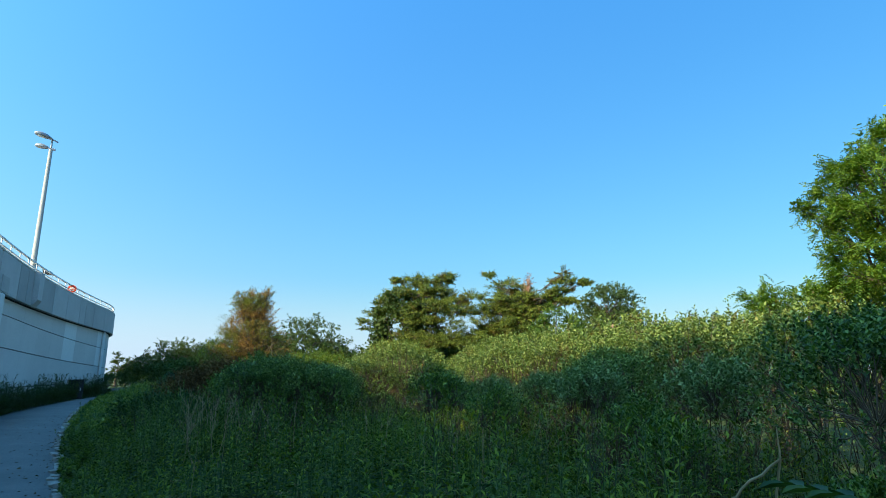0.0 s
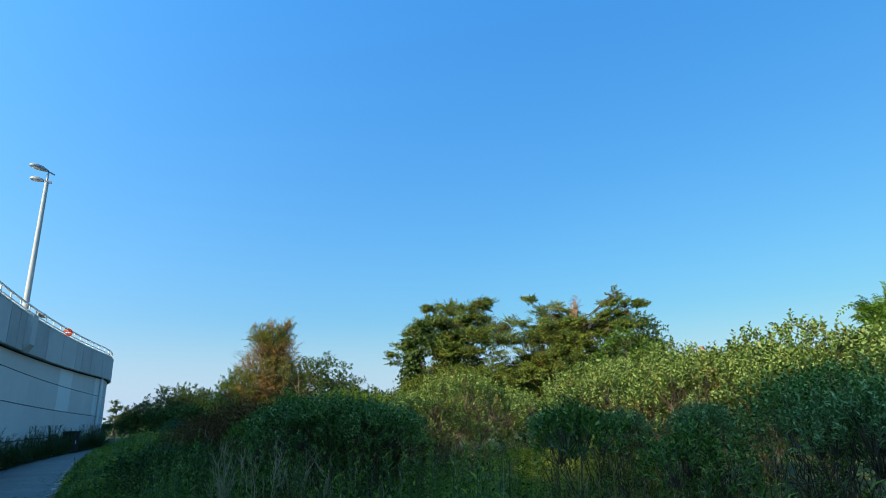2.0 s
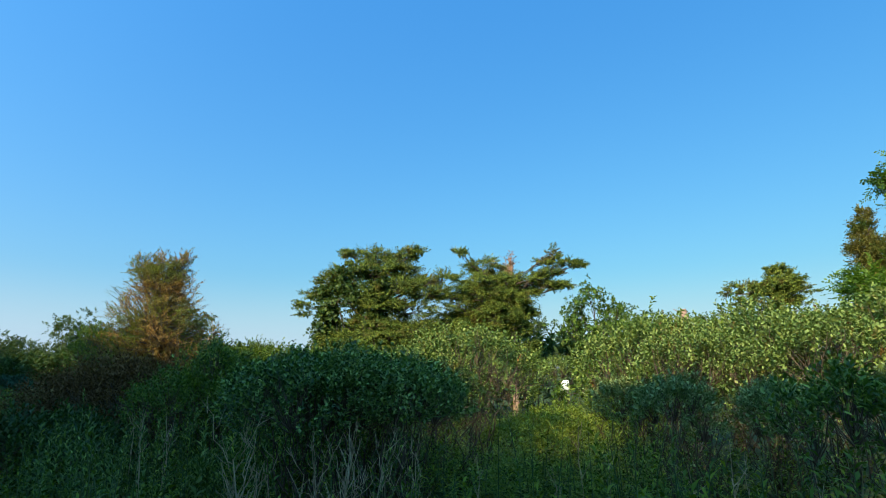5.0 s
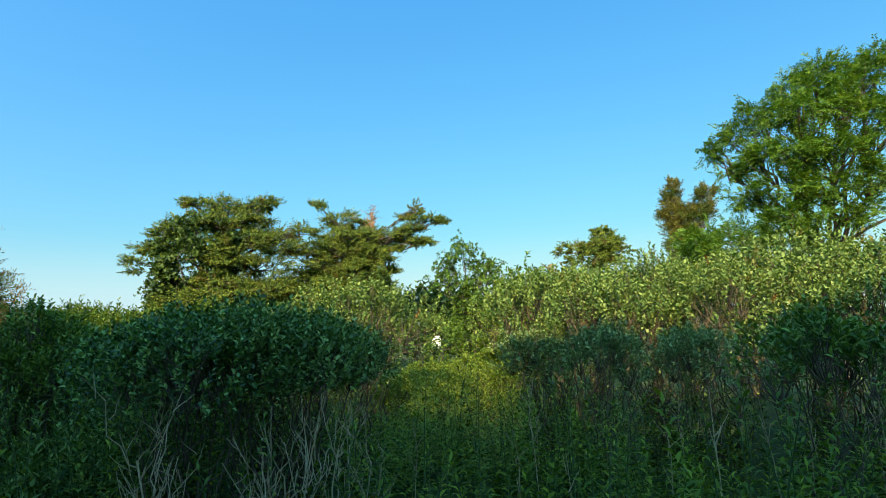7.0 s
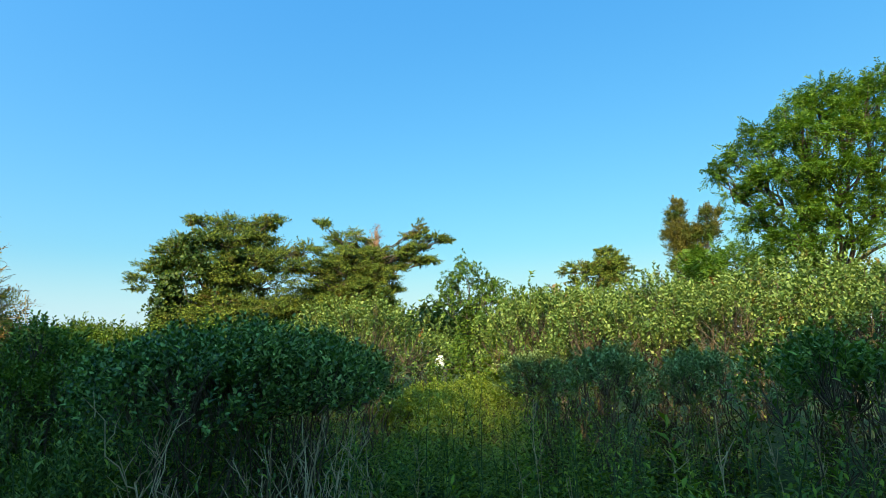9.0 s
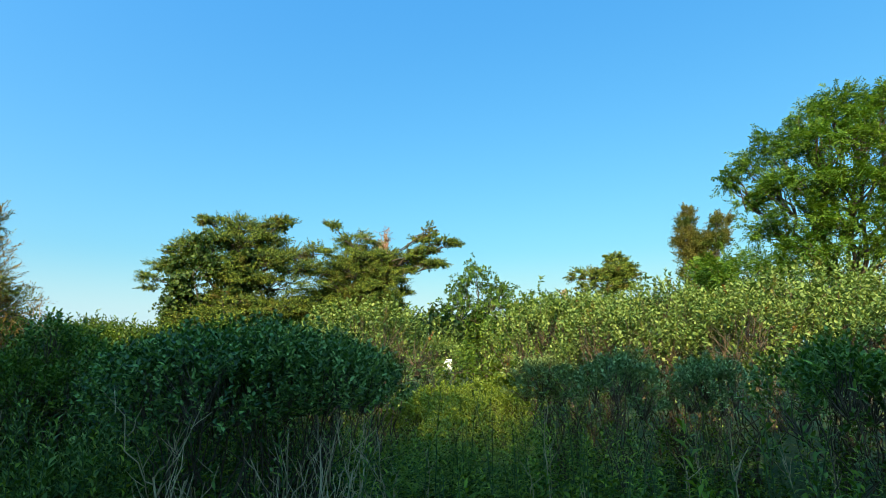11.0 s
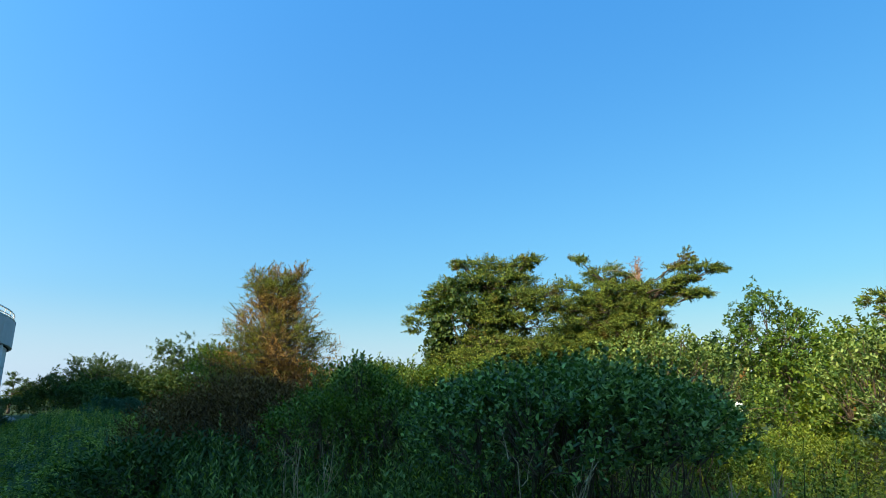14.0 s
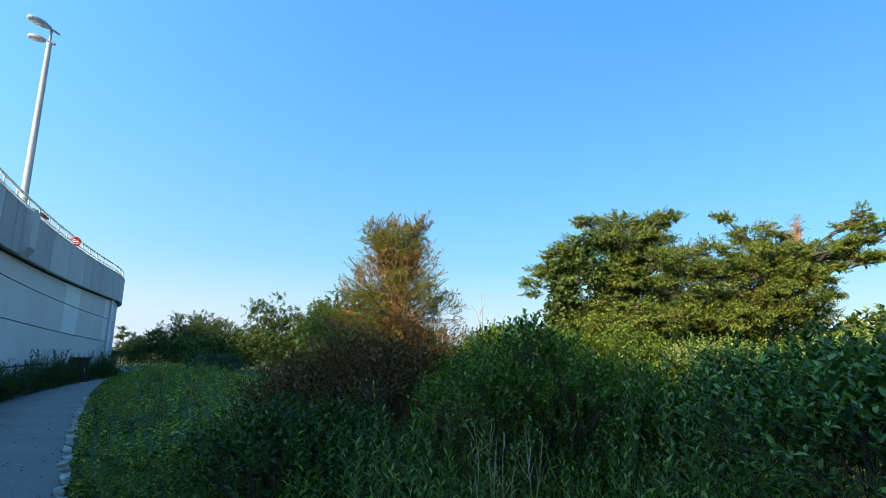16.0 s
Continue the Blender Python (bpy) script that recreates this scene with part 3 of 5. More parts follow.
def lamp_head(parent, name, at, heading, length):
    """A cobra-head street luminaire on a short arm."""
    arm = Tubes(8)
    ca, sa = math.cos(heading), math.sin(heading)
    arm.add([(at[0], at[1], at[2]), (at[0] + ca * 0.18, at[1] + sa * 0.18, at[2] + 0.05), (at[0] + ca * 0.36, at[1] + sa * 0.36, at[2] + 0.08)], 0.04, 0.035)
    head = link_mesh(name, arm.mesh("arm"), M_LAMP, parent, smooth=True)
    bm = bmesh.new()
    prof = [(0.0, 0.07, 0.06), (0.12, 0.12, 0.10), (0.35, 0.19, 0.16), (0.62, 0.20, 0.17), (0.88, 0.17, 0.13), (1.0, 0.06, 0.06)]
    rings = []
    for u, w, h in prof:
        ring = []
        for i in range(12):
            a = 2 * math.pi * i / 12
            zz = h * math.sin(a) * (1.0 if math.sin(a) > 0 else 0.45)
            px, py = u * length, w * math.cos(a)
            ring.append(bm.verts.new((px, py, zz + 0.10 * u * length)))
        rings.append(ring)
    for r, q in zip(rings, rings[1:]):
        for i in range(12):
            bm.faces.new((r[i], r[(i + 1) % 12], q[(i + 1) % 12], q[i]))
    bm.faces.new(rings[0][::-1])
    bm.faces.new(rings[-1])
    bmesh.ops.recalc_face_normals(bm, faces=bm.faces)
    m = Matrix.Translation((at[0] + ca * 0.3, at[1] + sa * 0.3, at[2] + 0.07)) @ Matrix.Rotation(heading, 4, "Z")
    bmesh.ops.transform(bm, matrix=m, verts=bm.verts)
    part("housing", bm, M_LAMP, head, smooth=True)
    bm = bmesh.new()
    bmesh.ops.create_uvsphere(bm, u_segments=14, v_segments=8, radius=1.0)
    bmesh.ops.scale(bm, vec=(0.25 * length, 0.13, 0.07), verts=bm.verts)
    bmesh.ops.translate(bm, vec=(0.6 * length, 0, 0.01), verts=bm.verts)
    bmesh.ops.transform(bm, matrix=m, verts=bm.verts)
    part("lens", bm, M_LENS, head, "cloudy glass lens", smooth=True)


def build_lamp(sp):
    x, y = on_wall(sp, 0.02)
    lamp = thing("street_lamp", (x, y, TOP + 0.04), "tall tapered grey street lamp with two heads", "street lamp")
    t = Tubes(12)
    t.add([(0, 0, 0), (0, 0, 2.3), (0, 0, 4.4), (0, 0, 6.35)], 0.125, 0.085)
    link_mesh("pole", t.mesh("pole"), M_POLE, lamp, smooth=True)
    bm = box(-0.19, 0.19, -0.19, 0.19, 0, 0.05, 0.01)
    part("base_plate", bm, M_POLE, lamp)
    t = Tubes(8)
    t.add([(0, 0, 6.3), (0, 0, 6.6), (0, 0, 6.88)], 0.045, 0.04)
    link_mesh("tenon", t.mesh("tenon"), M_LAMP, lamp, smooth=True)
    part("cross_arm", box(-0.10, 0.20, -0.05, 0.05, 6.32, 6.42, 0.01), M_LAMP, lamp)
    lamp_head(lamp, "lamp_head", (0.18, 0, 6.36), radians(165), 0.60)
    lamp_head(lamp, "lamp_head", (0.26, 0.05, 6.80), radians(205), 0.80)


def build_wall_things():
    # round sign on the railing
    x, y = on_wall(s_at(41.7), 0.17)
    sign = thing("round_sign", (x, y, TOP + 0.30), "round red sign with pale bars on the railing", "sign")
    face = Matrix.Rotation(radians(-8), 4, "Z") @ Matrix.Rotation(radians(90), 4, "X")
    bm = bmesh.new()
    bmesh.ops.create_cone(bm, cap_ends=True, segments=28, radius1=0.24, radius2=0.24, depth=0.02)
    bmesh.ops.transform(bm, matrix=face, verts=bm.verts)
    disc = part("disc", bm, M_RED, sign)
    for z, h, w in ((0.08, 0.03, 0.20), (0.0, 0.05, 0.28), (-0.09, 0.03, 0.20)):
        bm = box(-w / 2, w / 2, -0.02, -0.012, z - h / 2, z + h / 2)
        bmesh.ops.rotate(bm, cent=(0, 0, 0), matrix=Matrix.Rotation(radians(-8), 3, "Z"), verts=bm.verts)
        part("pale_bar", bm, M_WHITE, disc, "pale painted bar")
    part("clamp", box(-0.04, 0.04, 0.0, 0.05, -0.34, 0.10), M_RAIL, sign)
    # dark cabinet at the foot of the wall
    x, y = on_wall(s_at(44.6), 0.40)
    z = -0.03
    cab = thing("utility_cabinet", (x, y, z), "dark metal utility cabinet among weeds by the wall", "cabinet")
    part("body", box(-0.42, 0.42, -0.3, 0.3, 0.08, 1.24, 0.02), M_DARK, cab)
    part("cap", box(-0.47, 0.47, -0.35, 0.35, 1.24, 1.30, 0.01), M_DARK, cab)
    part("plinth", box(-0.45, 0.45, -0.33, 0.33, -0.05, 0.08, 0.01), M_STONE, cab)
    door = part("door", box(-0.36, 0.36, -0.325, -0.30, 0.16, 1.18, 0.008), M_DARK, cab)
    part("handle", box(0.24, 0.28, -0.36, -0.325, 0.58, 0.78, 0.008), M_RAIL, door, "grey metal handle")
    # low pipe along the foot of the wall
    rail = thing("low_rail", (0, 0, 0), "thin grey pipe rail along the wall foot", "rail")
    t = Tubes(6)
    t.add([(*on_wall(q, 0.10), 1.02) for q in np.arange(s_at(32.5), s_at(43.9), 0.9)], 0.03, 0.03)
    link_mesh("pipe", t.mesh("pipe"), M_DARK, rail, smooth=True)
    for q in np.arange(s_at(32.5), s_at(43.9), 1.8):
        t = Tubes(6)
        x, y = on_wall(q, 0.10)
        t.add([(x, y, -0.1), (x, y, 0.5), (x, y, 1.02)], 0.025, 0.025)
        link_mesh("pipe_post", t.mesh("pipe_post"), M_DARK, rail, smooth=True)


def build_floodlight(y):
    """A dark lamp head held out level on a short post behind the railing."""
    q = s_at(y)
    (x, yy), (ax, ay) = on_wall(q, -0.25), on_wall(q + 1.0, -0.25)
    e = thing("floodlight", (x, yy, TOP), "dark level floodlight on a post behind the railing", "lamp")
    e.rotation_euler = (0, 0, math.atan2(ay - yy, ax - x))
    t = Tubes(8)
    t.add([(0, 0, -0.3), (0, 0, 0.3), (0, 0, 0.66)], 0.045, 0.04)
    link_mesh("post", t.mesh("post"), M_DARK, e, smooth=True)
    part("arm", box(-0.15, 0.75, -0.04, 0.04, 0.62, 0.70, 0.015), M_DARK, e)
    part("head", box(0.70, 1.25, -0.14, 0.14, 0.58, 0.76, 0.04), M_DARK, e)


build_lamp(build_ramp())
build_wall_things()
build_floodlight(37.2)


# ---------------------------------------------------------------- plants
def dome_shrub(seed, name, height, radius, leaf_mat, label, category, low=0.9, lobes=8, count=600, leaf=0.07, width=0.4, tw=0.15, blades=9, oval=False, up=0.85, sparse=60, lay=1.2, foot=0.2):
    """A many-stemmed bush: bare stems fan out from the base into a crown of overlapping small domes set with upright leafy twigs."""
    rng = np.random.default_rng(seed)
    e = thing(name, (0, 0, 0), label, category)
    i = np.arange(lobes)
    ang, out = i * 2.4 + rng.uniform(0, 6.3), radius * 0.66 * np.sqrt((i + 0.15) / lobes)
    r = radius * rng.uniform(0.36, 0.52, lobes)
    top = height * (1 - 0.22 * (out / radius) ** 2) * rng.uniform(0.88, 1.0, lobes) - tw * 0.7
    rz = np.minimum((top - low) * 0.8, r * rng.uniform(0.9, 1.4, lobes))
    c = np.stack([out * np.cos(ang), out * np.sin(ang), top - rz], 1)
    size = np.stack([r, r, rz], 1)
    pick = rng.integers(lobes, size=count * 2)
    d = unit(rng.normal(size=(count * 2, 3)))
    d[:, 2] = np.where(d[:, 2] < -0.45, -d[:, 2], d[:, 2])
    p = c[pick] + d * size[pick] * (1 - 0.35 * rng.random((count * 2, 1)) ** 2)
    deep = (np.linalg.norm((p[:, None] - c) / size, axis=2) < 0.62).any(1)
    p, d, pick = p[~deep][:count], d[~deep][:count], pick[~deep][:count]
    lv, tb = Leaves(), Tubes(5)
    twigs(rng, lv, p, d * 0.75, 1, 0.015, tw, blades, leaf, width, up, 0.28, 0.0, lay=lay)
    for k in range(lobes):
        for _ in range(1 + k % 2):
            a = np.array([c[k, 0] * foot, c[k, 1] * foot, -0.05]) + rng.normal(0, 0.05, 3) * np.array([1, 1, 0])
            b = c[k] + rng.normal(0, 0.3, 3) * size[k]
            tb.add(bent(rng, a, b, 0.10, 0.045, 8), (0.006 + 0.007 * rng.random()) * (0.5 + 0.6 * radius), 0.003)
    for j in rng.choice(len(p), min(len(p), 40 + lobes * 6) if leaf < 0.1 else 0, replace=False):
        k = pick[j]
        tb.add(bent(rng, c[k] + (p[j] - c[k]) * 0.1 - np.array([0, 0, 0.12]), p[j] + np.array([0, 0, tw * 0.5]), 0.05, 0.04, 4), 0.005, 0.002)
    if sparse:
        # thin leafy shoots low down among the stems
        q = np.stack([rng.normal(0, radius * 0.42, sparse), rng.normal(0, radius * 0.42, sparse), rng.uniform(0.15, low + 0.15, sparse)], 1)
        twigs(rng, lv, q, unit(rng.normal(size=(sparse, 3))) * 0.5, 1, 0.02, tw * 1.1, max(4, blades - 3), leaf * 0.85, width, 0.9, 0.3, 0.0)
    link_mesh("branchwork", tb.mesh("branchwork"), M_STEM, e, smooth=True)
    link_mesh("foliage", lv.mesh("foliage", oval), leaf_mat, e)
    return e


def plant_out(template, spots, rng, lo=0.9, hi=1.1, group=""):
    """The template at the first spot, copies of it at the others. A spot: x, y and a scale."""
    for i, (x, y, k) in enumerate(spots):
        m = pose(x, y, ground_z(x, y) - 0.02, 0, 0, rng.uniform(0, 360)) @ Matrix.Diagonal((k * rng.uniform(lo, hi), k * rng.uniform(lo, hi), k, 1))
        if i == 0:
            template.matrix_basis = m
        else:
            ob = copy_thing(template, Matrix.Identity(4))
            ob.matrix_basis = m
        if group:
            tagged(template, group=group)


def tree(seed, name, base, lobes, trunk, leaf_mat, style, label, category="tree"):
    """A trunk, limbs to every cluster of the lobes (centre, radii, clusters) and leafy twigs at the limbs' ends."""
    rng = np.random.default_rng(seed)
    base = np.asarray(base, float)
    e = thing(name, tuple(base), label, category)
    tb, lv = Tubes(5), Leaves()
    tops = [np.asarray(l[0], float) - base for l in lobes]
    crown = np.mean(tops, 0)
    fork = np.array([crown[0] * 0.25, crown[1] * 0.25, crown[2] * 0.45])
    tb.add(bent(rng, (0, 0, -0.2), fork, 0.05, 0.03, 7), trunk, trunk * 0.72)
    leader = fork
    if style.get("fan"):
        # old cedars keep a leader to the top, with level limbs off it
        leader = np.array([fork[0] * 1.3, fork[1] * 1.3, 0.86 * max(p[2] for p in tops)])
        tb.add(bent(rng, fork, leader, 0.0, 0.03, 6), trunk * 0.7, trunk * 0.3)
    for (centre, radii, n), top in zip(lobes, tops):
        start = fork + (leader - fork) * np.clip(((0.80 if style.get("fan") else 0.88) * top[2] - fork[2]) / max(0.01, leader[2] - fork[2]), 0.0, 1.0)
        hub = start + (top - start) * 0.72
        tb.add(bent(rng, start, hub, 0.0 if style.get("fan") else 0.12, 0.05, 7), trunk * 0.34, trunk * 0.12)
        c, d = inside(rng, n, top, radii, style.get("hollow", 0.45))
        for p in c:
            if rng.random() < style.get("limbs", 1.0):
                tb.add(bent(rng, hub, p, 0.10, 0.05, 4), trunk * 0.13, 0.006)
        flatten = np.array([1, 1, style.get("flatten", 0.6)])
        twigs(rng, lv, c, unit(d * flatten) * style.get("out", 0.9), style["count"], style["reach"], style["length"] * min(1.0, 0.45 + radii[0]), style["blades"], style["size"], style["width"],
              style["rise"], style["spread"], style["droop"], style["flat"], tubes=tb if style.get("show_twigs") else None, fan=style.get("fan", False), lay=style.get("lay", 0.8))
    link_mesh("trunk", tb.mesh("trunk"), M_BARK, e, smooth=True)
    link_mesh("crown", lv.mesh("crown"), leaf_mat, e)
    return e


CEDAR = dict(fan=True, count=10, reach=0.075, length=0.21, blades=10, size=0.067, width=0.34, rise=0.08, spread=0.34, droop=-0.08, flat=False, flatten=0.3, hollow=0.15, limbs=0.35, lay=1.3, out=0.85)
WISPY = dict(count=9, reach=0.06, length=0.27, blades=12, size=0.070, width=0.18, rise=0.5, spread=0.5, droop=0.0, flat=False, flatten=0.8, hollow=0.15, show_twigs=True, limbs=0.6, lay=1.5)
LOCUST = dict(count=12, reach=0.085, length=0.27, blades=11, size=0.068, width=0.46, rise=0.12, spread=0.5, droop=0.12, flat=True, flatten=0.5, hollow=0.1, limbs=0.55)
BROAD = dict(count=9, reach=0.16, length=0.30, blades=9, size=0.10, width=0.55, rise=0.25, spread=0.7, droop=0.15, flat=False, hollow=0.35)
DISTANT = dict(count=7, reach=0.22, length=0.30, blades=7, size=0.155, width=0.55, rise=0.35, spread=0.6, droop=0.1, flat=False, hollow=0.25, limbs=0.4)


def tiers(rows, dense=40.0):
    """Flat tiers of foliage, each given by its middle, radius and half height, with clusters by its area."""
    return [((x, y, z - 0.08), (r, r, h * 0.95), int(7 + 14 * r + dense * r * r)) for x, y, z, r, h in rows]


rng = np.random.default_rng(11)

# the two old cedars, the first hung with vines
VINED_TOP = ((11.38, 18.79, 5.17, 0.71, 0.17), (10.68, 19.17, 5.21, 0.18, 0.12), (11.95, 18.23, 5.20, 0.41, 0.14), (11.98, 17.75, 5.26, 0.15, 0.08), (10.90, 18.43, 4.67, 0.85, 0.21),
    (10.65, 19.46, 4.55, 0.62, 0.18), (10.45, 19.88, 4.40, 0.39, 0.18), (10.20, 20.21, 3.96, 0.40, 0.18), (9.78, 20.14, 3.56, 0.21, 0.19), (11.82, 18.36, 4.72, 0.62, 0.20),
    (12.01, 17.72, 4.24, 0.55, 0.17), (12.61, 17.17, 4.45, 0.38, 0.13), (12.19, 17.36, 3.98, 0.64, 0.18), (11.16, 17.75, 4.05, 0.67, 0.19))
VINED_SKIRT = ((10.69, 18.07, 3.88, 0.51, 0.20), (10.96, 17.95, 3.55, 0.69, 0.20), (11.58, 17.59, 3.46, 0.68, 0.21), (10.58, 18.04, 2.99, 0.64, 0.21), (10.43, 18.86, 2.72, 0.59, 0.17),
    (11.03, 17.74, 2.65, 0.78, 0.20), (10.37, 19.69, 2.85, 0.32, 0.14), (11.76, 20.22, 4.06, 0.97, 0.58), (12.42, 19.18, 4.53, 0.98, 0.42), (12.04, 19.82, 2.92, 1.28, 0.48),
    (12.00, 17.73, 2.95, 0.76, 0.24), (11.12, 20.37, 4.24, 0.62, 0.25))
VINED_FOOT = ((10.2, 17.6, 2.6, 0.9, 0.25), (11.3, 17.2, 2.8, 0.9, 0.25), (9.9, 18.6, 2.4, 0.8, 0.25), (11.8, 18.6, 2.9, 1.2, 0.4), (10.8, 18.0, 2.1, 1.3, 0.35))
tree(21, "cedar_tree", (11.1, 18.6, 0.1), tiers(VINED_TOP) + tiers(VINED_SKIRT) + tiers(VINED_FOOT, 22.0), 0.15, M_CEDAR, CEDAR, "broad vine-hung cedar with spreading flat sprays", "cedar")
BLOWN_CROWN = ((13.62, 17.33, 5.32, 0.20, 0.22), (13.94, 16.91, 4.98, 0.57, 0.18), (13.70, 16.54, 4.47, 0.75, 0.25), (14.56, 16.52, 4.83, 0.34, 0.21), (13.44, 16.56, 3.95, 0.84, 0.22),
    (14.07, 15.99, 3.73, 0.62, 0.23), (13.55, 17.43, 4.00, 0.66, 0.21), (13.10, 16.86, 3.49, 0.66, 0.22), (13.56, 16.04, 3.24, 0.86, 0.24), (14.16, 15.67, 3.03, 0.45, 0.23),
    (14.12, 15.78, 4.42, 0.34, 0.14), (14.20, 15.72, 4.08, 0.44, 0.16), (14.30, 15.70, 3.70, 0.42, 0.16), (14.74, 15.67, 3.41, 0.23, 0.15), (12.88, 17.31, 3.13, 0.63, 0.22))
BLOWN_LIMB = ((14.70, 15.74, 4.21, 0.29, 0.15), (14.88, 15.41, 4.46, 0.36, 0.12), (15.09, 15.04, 4.61, 0.34, 0.10), (15.00, 15.20, 4.97, 0.22, 0.12), (15.14, 14.94, 5.19, 0.19, 0.21),
    (15.44, 14.58, 4.94, 0.24, 0.07), (15.67, 14.33, 4.86, 0.12, 0.03), (15.12, 14.97, 4.29, 0.31, 0.07), (14.83, 15.51, 4.04, 0.22, 0.10), (14.95, 17.20, 4.31, 1.17, 0.46),
    (14.74, 17.49, 3.25, 1.40, 0.52), (15.28, 14.67, 4.25, 0.17, 0.03))
BLOWN_FOOT = ((13.2, 16.4, 2.9, 0.9, 0.25), (13.9, 15.7, 2.3, 0.8, 0.25), (12.8, 17.0, 2.7, 1.0, 0.3), (14.6, 16.8, 2.9, 1.2, 0.4), (13.4, 16.2, 2.1, 1.3, 0.35))
tree(22, "cedar_tree", (13.9, 16.7, 0.1), tiers(BLOWN_CROWN) + tiers(BLOWN_LIMB, 90.0) + tiers(BLOWN_FOOT, 22.0), 0.11, M_CEDAR, CEDAR, "wind-shaped cedar with one long side limb", "cedar")
# the browned cedar by the path, with three thin spires
tree(23, "browned_cedar", (5.18, 18.8, 0.2), [
    ((4.81, 18.95, 3.90), (0.14, 0.14, 0.26), 18), ((5.12, 18.80, 3.92), (0.24, 0.24, 0.22), 24), ((5.48, 18.65, 3.92), (0.14, 0.14, 0.28), 18),
    ((5.12, 18.80, 3.64), (0.42, 0.42, 0.22), 40), ((5.15, 18.80, 3.30), (0.61, 0.61, 0.34), 64), ((5.04, 18.85, 2.88), (0.89, 0.89, 0.38), 82), ((5.31, 18.75, 2.44), (1.02, 1.02, 0.40), 89),
    ((4.86, 18.85, 1.97), (0.99, 0.99, 0.40), 74), ((5.66, 18.60, 1.87), (0.90, 0.90, 0.38), 56), ((5.22, 18.80, 1.34), (1.16, 1.16, 0.44), 65)],
    0.13, M_CEDAR_DEAD, WISPY, "half-dead conical cedar with orange-brown sprays", "cedar")
# locusts
LOCUST_FRONT = ((15.46, 6.76, 5.77, 0.24, 0.17), (15.43, 6.12, 6.08, 0.44, 0.22), (15.32, 5.02, 6.92, 0.54, 0.24), (15.51, 4.33, 7.21, 0.59, 0.21), (15.57, 3.21, 7.32, 0.65, 0.23),
    (15.42, 3.85, 6.71, 0.91, 0.29), (14.69, 4.90, 6.13, 0.84, 0.25), (15.40, 5.71, 6.53, 0.38, 0.19), (15.11, 5.79, 5.40, 0.48, 0.19), (15.45, 6.34, 5.15, 0.33, 0.17),
    (14.53, 5.17, 5.34, 0.69, 0.20))
LOCUST_REST = ((15.23, 6.06, 4.48, 0.43, 0.19), (14.76, 5.34, 4.58, 0.63, 0.20), (14.80, 4.35, 5.21, 0.74, 0.25), (15.01, 3.43, 5.75, 0.86, 0.37), (15.04, 3.56, 4.64, 0.73, 0.27),
    (14.64, 4.58, 4.38, 0.61, 0.17), (14.53, 5.19, 3.75, 0.74, 0.22), (14.93, 3.99, 3.80, 0.36, 0.12), (15.34, 2.40, 6.18, 1.10, 0.49), (15.40, 2.59, 4.70, 1.09, 0.49))
tree(24, "locust_tree", (16.6, 4.4, 0.1), tiers(LOCUST_FRONT, 30.0) + tiers(LOCUST_REST, 22.0), 0.20, M_LOCUST, LOCUST, "tall locust tree with feathery bright green leaves", "tree")
tree(25, "locust_tree", (14.6, 6.6, 0.1), [
    ((14.6, 6.7, 3.25), (1.0, 1.0, 0.50), 40), ((15.4, 5.9, 3.2), (1.4, 1.4, 0.6), 46), ((13.5, 7.1, 3.2), (0.5, 0.5, 0.25), 14), ((13.9, 7.2, 2.4), (0.8, 0.8, 0.5), 32), ((14.8, 6.4, 2.2), (1.4, 1.4, 0.7), 46)],
    0.10, M_LOCUST, LOCUST, "young locust tree with light feathery leaves", "tree")
# cedars far behind
tree(26, "cedar_tree", (33.2, 7.9, 0.0), [
    ((33.2, 8.45, 8.7), (0.20, 0.20, 0.40), 14), ((33.2, 8.55, 7.9), (0.42, 0.42, 0.45), 34), ((33.2, 6.85, 8.0), (0.40, 0.40, 0.32), 30), ((33.2, 8.5, 7.0), (0.75, 0.75, 0.55), 56), ((33.2, 7.1, 7.0), (0.50, 0.50, 0.5), 36),
    ((33.2, 7.75, 6.75), (0.85, 0.85, 0.5), 46), ((33.2, 8.2, 6.1), (0.95, 0.95, 0.65), 70), ((33.2, 7.9, 5.2), (1.15, 1.15, 0.7), 70), ((33.2, 7.8, 4.2), (1.4, 1.4, 0.8), 60), ((33.2, 7.8, 3.0), (1.8, 1.8, 1.0), 50)],
    0.22, M_CEDAR_FAR, dict(CEDAR, fan=False, size=0.12, length=0.34, blades=8, count=9, rise=0.7, spread=0.4, width=0.4), "brownish upright cedar with a forked top", "cedar")
tree(27, "cedar_tree", (35.5, 12.9, 0.0), [
    ((35.5, 12.9, 6.9), (0.35, 0.35, 0.25), 18), ((35.5, 12.6, 6.3), (0.8, 0.8, 0.35), 36), ((35.2, 14.5, 5.9), (1.2, 1.2, 0.3), 36), ((35.4, 12.4, 5.7), (1.3, 1.3, 0.4), 44), ((35.5, 12.7, 5.95), (0.9, 0.9, 0.4), 44), ((35.3, 13.5, 5.3), (1.7, 1.7, 0.45), 56), ((35.4, 13.0, 4.4), (2.0, 2.0, 0.9), 60)],
    0.22, M_CEDAR, dict(CEDAR, size=0.14, length=0.36, blades=8, count=9, width=0.4), "distant dark cedar with a ragged top", "cedar")
